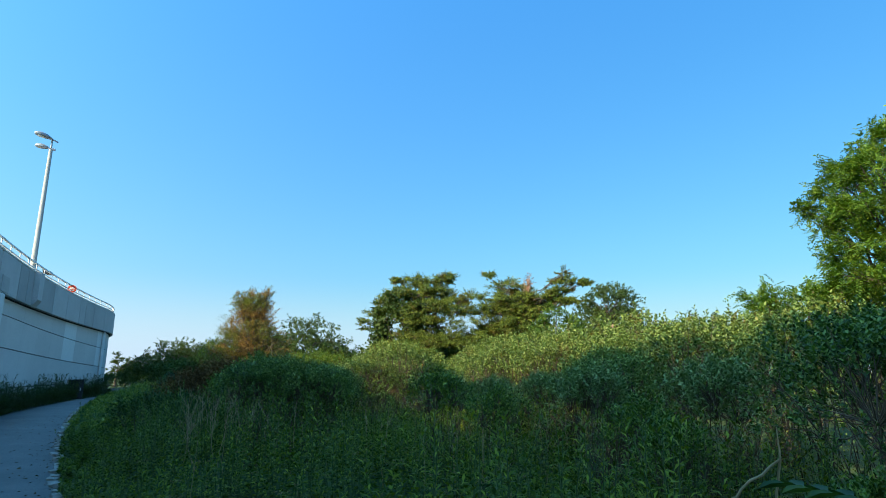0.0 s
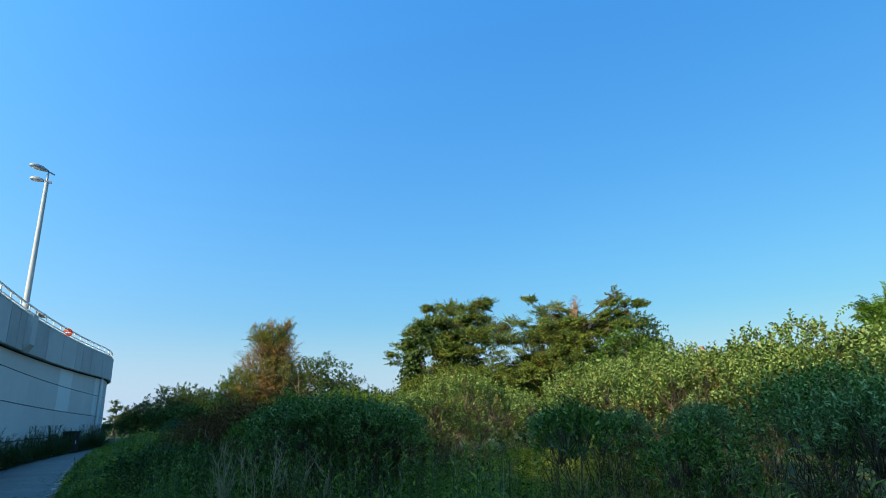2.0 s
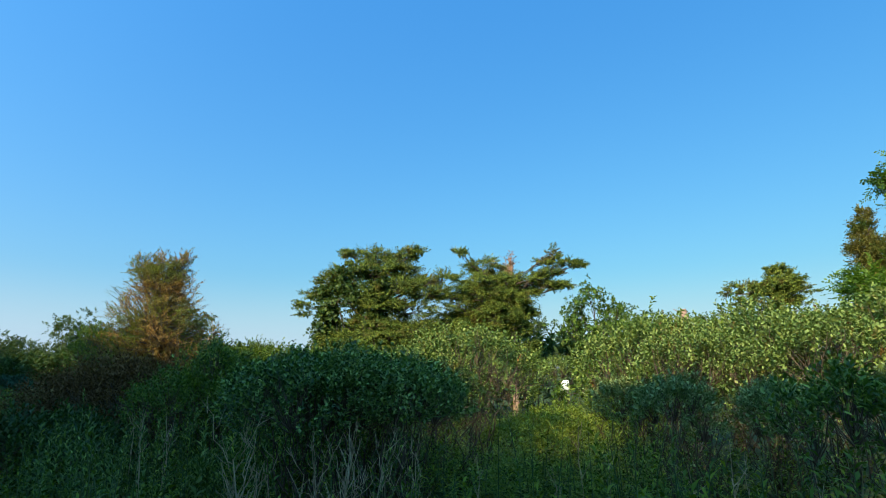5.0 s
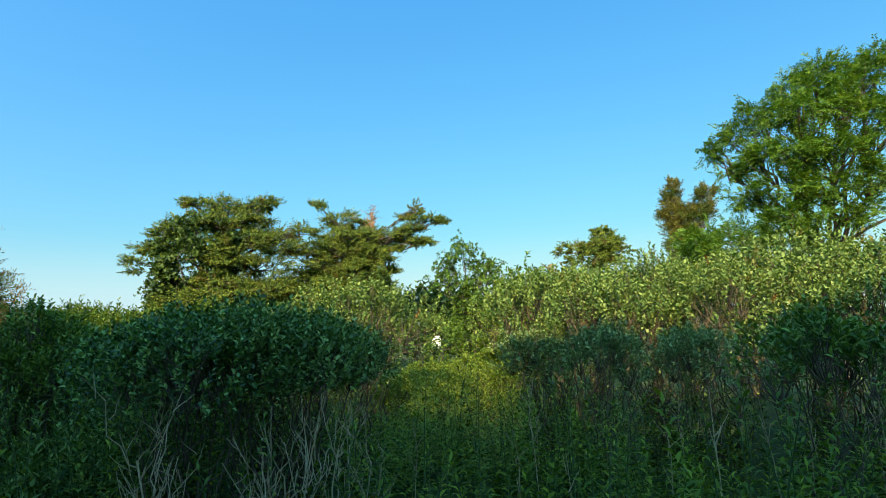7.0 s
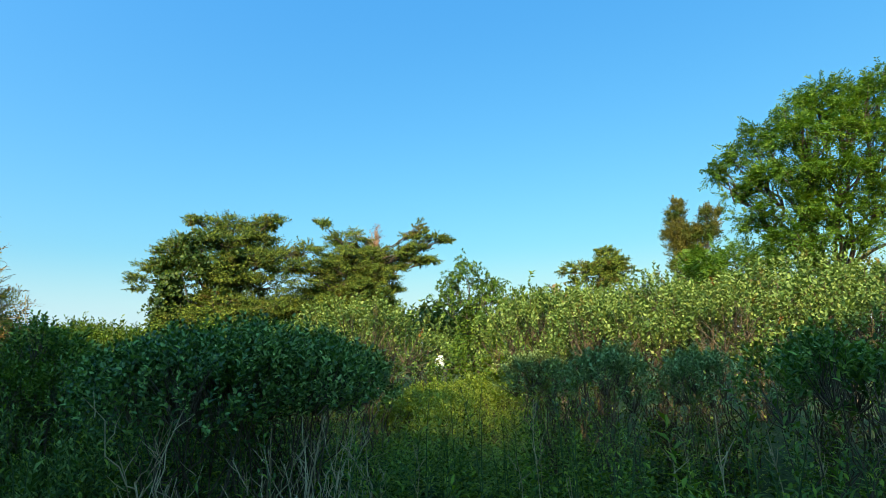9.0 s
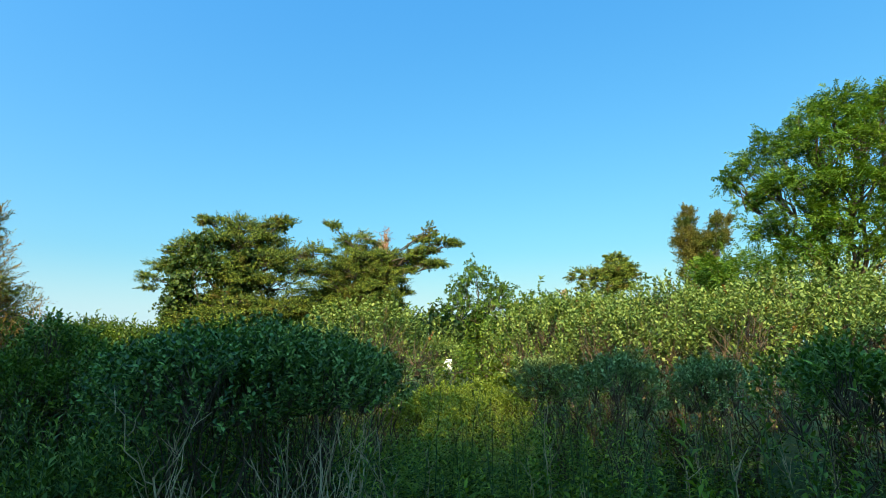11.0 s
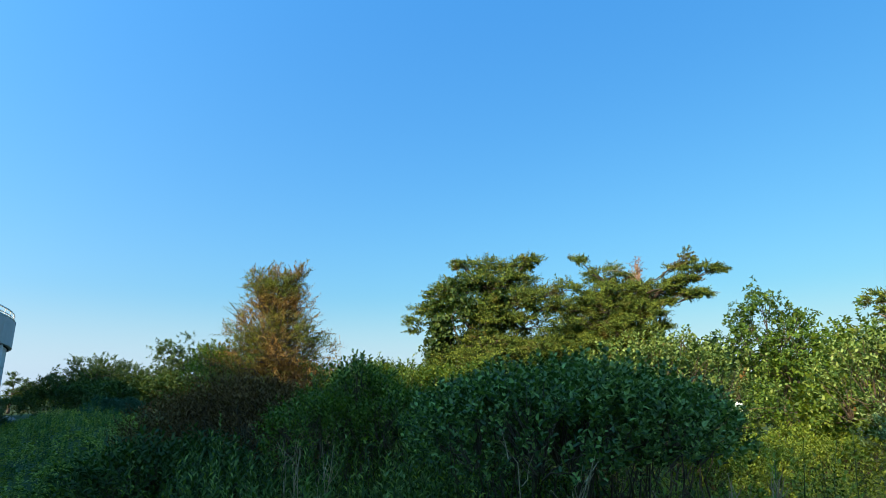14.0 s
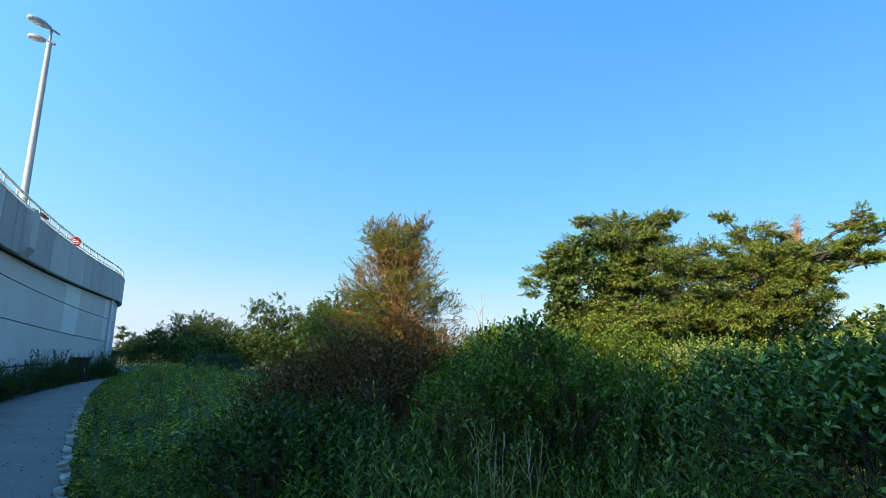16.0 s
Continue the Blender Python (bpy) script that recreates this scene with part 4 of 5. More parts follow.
# sapling and bright broad-leaved bushes
tree(28, "sapling", (11.9, 11.9, 0.1), [
    ((11.75, 12.0, 3.30), (0.14, 0.14, 0.16), 6), ((11.55, 12.2, 3.02), (0.20, 0.20, 0.08), 6), ((12.0, 11.7, 2.95), (0.30, 0.30, 0.12), 9), ((11.35, 12.35, 2.62), (0.25, 0.25, 0.10), 7),
    ((11.9, 11.8, 2.45), (0.70, 0.70, 0.25), 24), ((11.9, 11.7, 1.9), (0.9, 0.9, 0.40), 32), ((11.7, 11.9, 1.2), (1.0, 1.0, 0.45), 26)],
    0.04, M_CLUMP, dict(BROAD, size=0.068, width=0.5, reach=0.12, length=0.20, count=11), "young tree with loose grey-green leaves", "tree")
tree(29, "broad_leaved_bush", (11.0, 10.3, 0.1), [
    ((11.1, 10.3, 2.25), (0.50, 0.50, 0.25), 16), ((10.7, 10.2, 1.85), (0.8, 0.8, 0.40), 32), ((10.3, 10.6, 1.30), (0.7, 0.7, 0.45), 26), ((11.6, 9.7, 2.1), (0.7, 0.7, 0.35), 24)],
    0.04, M_BRIGHT, dict(BROAD, size=0.082, width=0.58, count=11, blades=9, droop=0.3), "bright green large-leaved bush in sunlight", "bush")
# vines over the first cedar
vine_rng = np.random.default_rng(31)
vine = thing("vine", (9.75, 18.9, 0.1), "green vine hanging over the old cedar, coloured dark for shade", "vine")
lv, tb = Leaves(), Tubes(5)
for x, y, z, rx, rz, n in ((10.20, 19.44, 3.69, 0.24, 0.62, 26), (10.06, 19.43, 2.96, 0.30, 0.50, 30), (10.37, 18.64, 4.21, 0.30, 0.50, 24), (11.27, 19.18, 3.46, 0.26, 0.55, 18), (10.70, 18.07, 3.65, 0.26, 0.55, 22)):
    cx, cy, cz = x - 9.75, y - 18.9, z - 0.1
    c, d = inside(vine_rng, n, (cx, cy, cz), (rx, rx, rz), 0.55)
    twigs(vine_rng, lv, c, d, 6, 0.09, 0.24, 8, 0.085, 0.75, -0.6, 0.5, 0.3)
    tb.add(bent(vine_rng, (cx * 0.5, cy * 0.5, -0.1), (cx, cy, cz), 0.1, 0.05, 6), 0.03, 0.01)
link_mesh("stem", tb.mesh("stem"), M_BARK, vine, smooth=True)
# darker copy of the vine leaf paints the shade below the cedar's overhang
link_mesh("foliage", lv.mesh("foliage", True), M_VINE_DARK, vine)
# broken top of the second cedar
def broken_trunk(base, height, r0, r1, splinters, seed, label):
    g = np.random.default_rng(seed)
    e = thing("broken_trunk", base, label, "trunk")
    t = Tubes(9)
    z = np.linspace(0, height, 9)
    t.add(np.stack([0.04 * np.sin(z * 3.1), 0.03 * np.cos(z * 4.3), z], 1) + g.normal(0, 0.012, (9, 3)), r0, r1)
    link_mesh("stump", t.mesh("stump"), M_SNAG, e, smooth=True)
    for _ in range(splinters):
        a = np.array([0, 0, height - 0.5 * g.random()])
        b = a + np.array([g.normal(0, 0.10), g.normal(0, 0.10), g.uniform(0.05, 0.3)])
        t = Tubes(5)
        t.add(bent(g, a, b, 0.1, 0.08, 5), g.uniform(0.015, 0.035), 0.004)
        link_mesh("splinter", t.mesh("splinter"), M_SNAG, e, smooth=True)
    return e


snag = broken_trunk((14.42, 16.02, 0.05), 4.95, 0.10, 0.055, 14, 5, "barkless reddish broken trunk standing among cedar sprays")
srng = np.random.default_rng(6)
for b in ((-0.55, 0.35, 0.95), (-0.9, 0.6, 0.85), (-0.35, 0.2, 1.15), (-0.75, 0.5, 1.05)):
    t = Tubes(5)
    t.add(bent(srng, (0, 0, 4.35), (b[0], b[1], b[2] + 3.95), 0.3, 0.06, 7), 0.010, 0.003)
    link_mesh("bare_twig", t.mesh("bare_twig"), M_DEADWOOD, snag, smooth=True)

lv = Leaves()
for z in np.linspace(4.15, 5.0, 9):
    twigs(srng, lv, np.array([(0.03 * srng.normal(), 0.03 * srng.normal(), z)]), np.array([(0.0, 0.0, 0.3)]), 9, 0.07, 0.17, 9, 0.05, 0.4, 0.2, 0.6, 0.1, True)
tagged(link_mesh("dead_sprays", lv.mesh("dead_sprays"), M_RUST, snag, "rusty dead sprays"), kind="stuff")
broken_trunk((11.9, 10.07, 0.0), 2.85, 0.09, 0.06, 3, 8, "short brown dead stub rising out of bushes")

# shrubs in the wall's shade
BAY_LABEL = "dense dark green waxy-leaved shrub on dark splayed stems"
BAY = dict(low=1.14, lobes=11, count=1000, leaf=0.034, width=0.56, tw=0.11, blades=8, oval=True, sparse=40, up=1.1)
for seed, mat, label, spots in ((41, M_BAY_PALE, "dense grey-green shrub on dark splayed stems", [(3.5, 10.2, 1.10)]), (42, M_BAY, BAY_LABEL, [(3.02, 10.42, 1.05)]),
                                (43, M_BAY_PALE, "dense grey-green shrub on dark splayed stems", [(4.05, 10.35, 1.06), (4.35, 10.7, 1.06)]), (40, M_BAY, BAY_LABEL, [(3.60, 11.20, 1.10)])):
    s = dome_shrub(seed, "bayberry_shrub", 1.78, 0.74, mat, label, "shrub", **BAY)
    plant_out(s, spots, rng, group="bayberry shrubs")
s = dome_shrub(47, "bayberry_shrub", 2.15, 0.95, M_BAY, "broad dark green waxy-leaved shrub, leafy to the ground", "shrub", **dict(BAY, low=0.5, lobes=14, sparse=120))
plant_out(s, [(4.9, 1.75, 1.0), (5.9, 1.9, 1.05)], rng, group="bayberry shrubs")
s = dome_shrub(46, "large_leaved_shrub", 1.72, 0.46, M_SHADE, "dark green shrub with large upright leaves in shade", "shrub", low=0.8, lobes=5, count=230, leaf=0.046, width=0.42, tw=0.14, blades=8, oval=True, sparse=30)
plant_out(s, [(4.25, 6.55, 0.97), (4.14, 14.1, 1.26), (4.35, 5.5, 0.84), (3.9, 2.9, 0.78), (4.5, 3.6, 0.85), (3.6, 1.5, 0.7)], rng, group="large-leaved shrubs")
ROUND_LABEL = "small round-topped grey-green shrub on bare stems"
for seed, spots in ((44, [(5.37, 8.0, 1.0), (5.0, 4.6, 1.05), (5.9, 6.4, 1.0)]), (45, [(6.35, 8.95, 0.98), (5.78, 7.3, 0.96), (5.2, 3.3, 1.1)])):
    s = dome_shrub(seed, "round_shrub", 1.66, 0.40, M_GREY, ROUND_LABEL, "shrub", low=1.05, lobes=6, count=360, leaf=0.042, width=0.42, tw=0.11, blades=9, sparse=26)
    plant_out(s, spots, rng, group="small round shrubs")
# taller bushes with sunlit tops
BUSH_LABEL = "tall rounded bush with sunlit grey-green leaf tips"
BUSH = dict(low=0.75, lobes=14, count=740, leaf=0.042, width=0.60, tw=0.13, blades=8, sparse=90)
for seed, spots in ((51, [(7.6, 7.7, 1.10), (6.7, 4.4, 1.05), (10.6, 5.6, 1.2), (12.6, 9.4, 1.25), (9.4, 3.6, 1.1)]),
                    (52, [(7.35, 9.1, 1.10), (6.4, 11.2, 1.06), (6.9, 5.8, 1.02), (9.2, 8.0, 1.12), (12.4, 6.4, 1.3), (17.35, 17.35, 1.15), (14.3, 14.4, 0.95), (20.2, 20.0, 1.3)]),
                    (53, [(7.75, 6.1, 1.17), (5.75, 11.6, 0.92), (8.9, 5.2, 1.15), (6.5, 2.9, 1.05), (10.8, 7.4, 1.15), (7.3, 12.7, 0.93)]),
                    (54, [(6.75, 8.2, 0.96), (7.0, 7.1, 1.0), (5.75, 5.1, 0.86), (9.6, 13.6, 0.95), (8.3, 9.0, 1.08), (7.6, 14.2, 0.95)])):
    s = dome_shrub(seed, "sunlit_bush", 2.25, 0.95, M_BUSH, BUSH_LABEL, "bush", **BUSH)
    plant_out(s, spots, rng, group="sunlit bushes")
# low bushes that fill the clearing, sunlight put into their leaf colour
s = dome_shrub(67, "low_bush", 1.02, 0.58, M_GLADE, "low yellow-green bush, toned bright for the sunlit clearing", "bush", low=0.15, lobes=8, count=330, leaf=0.046, width=0.5, tw=0.13, blades=8, sparse=40)
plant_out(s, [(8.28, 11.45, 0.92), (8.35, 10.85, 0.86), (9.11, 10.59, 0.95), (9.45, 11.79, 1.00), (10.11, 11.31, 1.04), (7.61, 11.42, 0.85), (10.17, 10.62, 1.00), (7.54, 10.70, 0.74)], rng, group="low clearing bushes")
# browned undergrowth below the dead cedar
s = dome_shrub(61, "brown_shrub", 1.60, 0.95, M_BROWN, "dry brown twiggy shrub under the dead cedar", "shrub", low=0.3, lobes=8, count=420, leaf=0.07, width=0.22, tw=0.26, blades=8, sparse=60)
plant_out(s, [(2.9, 17.6, 0.9), (3.6, 17.4, 1.15), (4.3, 17.2, 1.25), (5.0, 17.5, 1.2), (3.4, 18.6, 1.1), (4.2, 18.2, 1.3), (5.6, 17.6, 1.05)], rng, group="brown shrubs")
s = dome_shrub(62, "low_dark_shrub", 1.0, 0.75, M_VINE_DARK, "low dark shrub with bare twigs beside the path", "shrub", low=0.35, lobes=7, count=330, leaf=0.075, width=0.34, tw=0.20, blades=8, up=0.3, sparse=60)
plant_out(s, [(2.05, 15.5, 1.2), (2.8, 15.9, 1.15), (2.75, 14.9, 0.95), (6.1, 13.8, 1.7), (5.2, 14.4, 1.5)], rng)
s = dome_shrub(63, "blue_green_shrub", 1.5, 1.0, M_BLUEGREEN, "blue-green rounded shrub at the bank's crest", "shrub", low=0.3, lobes=7, count=300, leaf=0.12, width=0.4, tw=0.2, blades=8)
plant_out(s, [(5.6, 36.0, 0.75), (6.4, 35.4, 0.7)], rng)
for seed, spots in ((64, [(6.4, 14.6, 0.95), (7.0, 16.4, 1.1), (9.0, 16.8, 1.2), (12.2, 14.6, 1.1), (4.75, 15.2, 1.0), (8.3, 13.4, 1.1)]), (65, [(5.6, 13.4, 0.85), (5.6, 16.6, 1.0), (4.4, 13.7, 0.95), (8.3, 15.4, 1.05), (6.6, 18.0, 1.1), (11.0, 15.6, 1.1), (7.4, 18.3, 1.2), (8.4, 17.7, 1.15), (3.7, 14.3, 0.9), (6.3, 16.9, 1.15), (6.3, 15.6, 1.1)])):
    s = dome_shrub(seed, "willowy_shrub", 1.95, 0.85, M_VINE, "slender-leaved green shrub half in shade", "shrub", low=0.45, lobes=10, count=540, leaf=0.056, width=0.44, tw=0.18, blades=8, sparse=60)
    plant_out(s, spots, rng, group="slender shrubs")

s = dome_shrub(66, "tall_bush", 2.62, 0.62, M_BRIGHT, "tall yellow-green bush beside the browned cedar", "bush", low=1.2, lobes=7, count=330, leaf=0.060, width=0.5, tw=0.17, blades=8, sparse=60)
plant_out(s, [(4.36, 20.0, 1.0)], rng)

# distant trees
tree(70, "distant_tree", (46.0, 39.0, 0.0), [((46.0, 39.0, 8.6), (2.9, 2.9, 1.6), 80), ((45.0, 40.5, 6.4), (2.6, 2.6, 1.5), 60), ((47.0, 37.4, 6.0), (2.4, 2.4, 1.6), 60), ((46, 39, 3.6), (3.2, 3.2, 1.6), 60)],
     0.3, M_FAR, dict(BROAD, size=0.24, count=8, blades=7, length=0.45, reach=0.3), "round-topped distant green tree", "tree")
far_label = "distant low tree in a sunlit green row"
for seed, lobes, spots in ((71, [((0, 0, 3.6), (1.7, 1.7, 1.2), 56), ((1.2, 0.5, 2.4), (1.6, 1.6, 1.0), 40), ((-1.3, 0, 2.2), (1.5, 1.5, 1.0), 40), ((0.2, 0, 1.5), (2.2, 2.2, 0.9), 40)],
                            [(15.0, 57.0, 1.24), (11.0, 63.0, 0.95), (17.6, 54.0, 1.05), (20.5, 50.0, 1.02), (52.0, 22.0, 0.9), (8.6, 93.0, 0.75), (14.6, 91.0, 1.15), (21.0, 88.0, 1.15)]),
                           (72, [((0, 0, 3.3), (2.1, 2.1, 1.1), 60), ((1.8, 0.4, 2.3), (1.6, 1.6, 0.9), 40), ((-1.6, 0.5, 2.1), (1.7, 1.7, 0.9), 40), ((0.2, 0, 1.4), (2.3, 2.3, 0.8), 40)],
                            [(9.3, 60.0, 1.0), (11.4, 92.0, 0.95), (16.5, 44.4, 1.25), (25.0, 49.0, 0.8), (37.0, 44.0, 0.85), (50.0, 30.0, 0.95), (17.8, 90.0, 1.25)])):
    tr = tree(seed, "distant_tree", (0, 0, 0), lobes, 0.18, M_FAR, DISTANT, far_label, "tree")
    plant_out(tr, spots, rng, group="distant trees")


s = dome_shrub(75, "distant_bush", 2.4, 2.0, M_FAR, "dense distant bush below the tree row", "bush", low=0.3, lobes=9, count=420, leaf=0.19, width=0.6, tw=0.35, blades=6, up=0.5, sparse=0)
plant_out(s, [(7.4, 86.0, 0.75), (10.2, 85.0, 0.95), (13.2, 84.0, 1.1), (16.2, 83.0, 1.2), (15.5, 44.0, 1.0), (18.5, 42.0, 0.95), (19.4, 82.0, 1.3), (22.0, 44.0, 1.0), (27.0, 42.0, 1.0),
              (33.0, 38.0, 1.0), (38.0, 33.0, 1.0), (42.0, 26.0, 1.1), (44.0, 19.0, 1.1), (14.0, 30.0, 0.7), (19.0, 30.0, 0.8), (25.0, 27.0, 0.9), (30.0, 21.0, 0.9), (24.0, 15.0, 0.9), (22.0, 10.0, 0.9), (16.3, 19.6, 1.3), (18.6, 16.6, 1.3), (13.8, 21.2, 1.25), (20.4, 13.6, 1.3), (10.0, 52.0, 1.1), (12.3, 50.0, 1.2), (14.6, 49.0, 1.2), (8.2, 56.0, 1.0), (16.8, 47.0, 1.3), (7.2, 62.0, 1.0), (3.6, 74.0, 0.8), (1.8, 78.0, 0.8), (5.4, 70.0, 0.75), (19.5, 45.0, 1.5), (11.6, 22.0, 0.85)], rng, group="distant bushes")


tree(76, "cedar_tree", (6.2, 84.0, 0.0), [((6.2, 84.0, 3.4), (0.5, 0.5, 0.8), 20), ((6.2, 84.0, 2.0), (1.1, 1.1, 0.8), 30), ((7.6, 84.0, 2.6), (0.5, 0.5, 0.7), 16)], 0.2, M_VINE_DARK,
     dict(CEDAR, size=0.15, length=0.45, blades=9, count=10), "small dark cedar far off past the wall", "cedar")


# ---------------------------------------------------------------- weeds and grass
def rising(x, y):
    """Weeds stand low at the path's edge and taller away from it."""
    far = 1.0 - 0.38 * min(1.0, max(0.0, (y - 11.0) / 3.0))
    return far * (0.5 + 0.5 * min(1.0, abs(x - path_right(y)) / 1.3)) if x > path_right(y) else 1.0


def weed_field(seed, name, n, region, heights, leaf, blades, material, label, stems=True, slim=(0.18, 0.28), steep=0.35, lump=0.5):
    """Upright weeds with lance leaves: one sheet of many plants."""
    g = np.random.default_rng(seed)
    lv, tb = Leaves(), Tubes(3)
    spots = []
    while len(spots) < n:
        p = region(g)
        if p is not None:
            spots.append(p)
    for x, y in spots:
        h = g.uniform(*heights) * (0.5 + 1.0 * (noise.noise(Vector((x * 1.1, y * 1.1, 5.0))) + 0.5)) * rising(x, y)
        h *= min(1.3, max(0.3, 1 + lump * 1.5 * noise.noise(Vector((x * 0.55, y * 0.55, 31.0)))))
        h = min(h, 1.2 * heights[1])
        z = ground_z(x, y)
        lean = g.normal(0, 0.10, 2)
        s = np.sqrt(np.linspace(0.04, 1.0, blades))
        p = np.stack([x + lean[0] * h * s ** 2, y + lean[1] * h * s ** 2, z + h * s], 1)
        ang = np.arange(blades) * 2.4 + g.uniform(0, 6.3)
        up = steep + 0.9 * s ** 3
        d = np.stack([np.cos(ang), np.sin(ang), up + g.normal(0, 0.15, blades)], 1)
        size = leaf * (1.15 - 0.5 * s) * g.uniform(0.7, 1.3)
        lv.add(p, d, np.tile((0, 0, 1.0), (blades, 1)) + g.normal(0, 0.2, (blades, 3)), size, size * g.uniform(*slim))
        if stems and g.random() < 0.6:
            tb.add(np.array([(x, y, z - 0.02), p[blades // 2], p[-1]]), 0.006, 0.002)
    e = thing(name, (0, 0, 0), label, "weeds", kind="stuff")
    link_mesh("leaves", lv.mesh("leaves", bend=0.3), material, e)
    if stems:
        link_mesh("branchwork", tb.mesh("branchwork"), M_STALK, e)


def verge(g):
    y = 1.0 + 19.0 * g.random() ** 1.25
    x = path_right(y) + 0.05 + 6.0 * g.random() ** 1.1
    thick = 0.75 + 1.1 * noise.noise(Vector((x * 1.1, y * 1.1, 9.0)))
    thick *= 0.25 if ((x - 2.7) / 1.3) ** 2 + ((y - 9.9) / 1.0) ** 2 < 1 else 1.0        # bare ground under the shrubs
    return (x, y) if g.random() < thick else None


def thicket(g):
    x, y = g.normal(3.3, 0.75), g.normal(12.9, 0.9)
    return (x, y) if x > 1.5 and y > 11.7 else None


def bank(g):
    y = 18.0 + 32.0 * g.random()
    return path_right(y) + 0.1 + 5.5 * g.random(), y


def clumps(g):
    y = 10.5 + 27.0 * g.random() ** 1.3
    x = path_right(y) + 0.35 + 5.2 * g.random()
    return (x, y) if noise.noise(Vector((x * 0.7, y * 0.7, 21.0))) > 0.18 else None


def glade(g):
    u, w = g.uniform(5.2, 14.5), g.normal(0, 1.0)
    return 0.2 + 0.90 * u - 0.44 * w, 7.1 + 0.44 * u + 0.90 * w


def wall_foot(g):
    y = 22.0 + 32.0 * g.random() ** 0.9
    a, b = wall_x(y) + 0.15, max(path_left(y) - 0.02, wall_x(y) + 0.7)
    return (g.uniform(a, b), y) if b > a else (a, y)


weed_field(81, "weeds", 2500, verge, (0.55, 1.12), 0.085, 28, M_WEED, "dense green goldenrod-like weeds on the verge", slim=(0.17, 0.26))
weed_field(85, "low_weeds", 3100, verge, (0.30, 0.82), 0.070, 18, M_GRASS, "low round-leaved weeds among taller stems", stems=False, slim=(0.42, 0.6))
weed_field(86, "tall_weeds", 300, thicket, (0.7, 1.42), 0.10, 34, M_TALL, "tall upright grey-green weeds with steep narrow leaves", slim=(0.24, 0.34), steep=1.5)
weed_field(82, "weeds", 3000, bank, (0.20, 0.56), 0.12, 11, M_BANK, "low green weeds on the bank by the path", slim=(0.35, 0.55), lump=1.2)
weed_field(89, "weeds", 900, clumps, (0.5, 1.0), 0.095, 22, M_CLUMP, "dark clumps of taller broad-leaved weeds on the verge", slim=(0.3, 0.44))
weed_field(84, "weeds", 1700, glade, (0.42, 0.98), 0.085, 22, M_GLADE, "yellow-green weeds in the clearing, toned bright as sunlit", stems=False)
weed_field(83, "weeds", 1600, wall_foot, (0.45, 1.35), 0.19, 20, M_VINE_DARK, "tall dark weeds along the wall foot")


def edge_stones():
    g = np.random.default_rng(91)
    stones = thing("edge_stones", (0, 0, 0), "broken pale stones along the path's edge", "stones", kind="structure")
    y = 6.0
    while y < 34.0:
        l = g.uniform(0.12, 0.42)
        x = path_right(y) + g.uniform(-0.03, 0.05)
        bm = box(-0.07, 0.07, -l / 2, l / 2, -0.06, g.uniform(0.015, 0.05), 0.015)
        for v in bm.verts:
            v.co += Vector(g.normal(0, 0.012, 3))
        bmesh.ops.rotate(bm, cent=(0, 0, 0), matrix=Matrix.Rotation(g.normal(0, 0.12), 3, "Z"), verts=bm.verts)
        bmesh.ops.translate(bm, vec=(x, y, 0.0), verts=bm.verts)
        part("stone", bm, M_STONE, stones)
        y += l + g.uniform(0.02, 0.35)


edge_stones()


def behind(g):
    y = g.uniform(-7.0, 1.2)
    return path_right(y) + 0.05 + 7.5 * g.random() ** 1.1, y


def wall_strip(g):
    y = g.uniform(-8.0, 22.0)
    return g.uniform(wall_x(y) + 0.1, max(wall_x(y) + 0.2, path_left(y) - 0.05)), y


weed_field(87, "weeds", 900, behind, (0.38, 0.9), 0.11, 16, M_WEED, "dense green weeds on the verge at the walk's start", slim=(0.24, 0.4))
weed_field(88, "weeds", 900, wall_strip, (0.15, 0.45), 0.10, 12, M_BANK, "short rough weeds between path and wall", stems=False, slim=(0.24, 0.4))


def dry_stalk(seed, height, spread):
    """A dead bleached weed: a stalk that forks into thin bare branches."""
    g = np.random.default_rng(seed)
    e = thing("dry_stalk", (0, 0, 0), "dead bleached weed stalk with bare forking branches", "dead plant", "dry stalks")
    t = Tubes(4)
    top = np.array([g.normal(0, 0.10), g.normal(0, 0.10), height * 0.74])
    t.add(bent(g, (0, 0, -0.03), top, 0.0, 0.02, 8), 0.0055, 0.004)
    for k in range(10):
        u = g.uniform(0.66, 1.0)
        a = top * u
        ang = g.uniform(0, 6.3)
        r = spread * g.uniform(0.5, 1.0)
        b = a + np.array([math.cos(ang) * r, math.sin(ang) * r, height * g.uniform(0.12, 0.26)])
        t.add(bent(g, a, b, -0.12, 0.03, 6), 0.0034, 0.0016)
        for _ in range(2):
            q = a + (b - a) * g.uniform(0.4, 0.9)
            t.add(bent(g, q, q + np.array([g.normal(0, 0.05), g.normal(0, 0.05), g.uniform(0.04, 0.12)]), 0.0, 0.03, 4), 0.0022, 0.001)
    link_mesh("stalk", t.mesh("stalk"), M_DEADWOOD, e)
    return e


STALKS = ((101, 1.62, 0.20, [(1.92, 9.07, 1), (2.62, 8.7, 0.8)]), (102, 1.55, 0.17, [(2.06, 8.97, 0.97), (2.36, 8.77, 0.93)]),
          (103, 1.6, 0.15, [(2.15, 8.87, 1), (1.66, 9.25, 0.85)]), (104, 1.35, 0.26, [(1.75, 9.3, 1), (2.45, 9.15, 0.95), (2.9, 15.2, 0.7), (9.27, 11.92, 0.58)]))
for seed, h, sp, spots in STALKS:
    plant_out(dry_stalk(seed, h, sp), spots, rng)


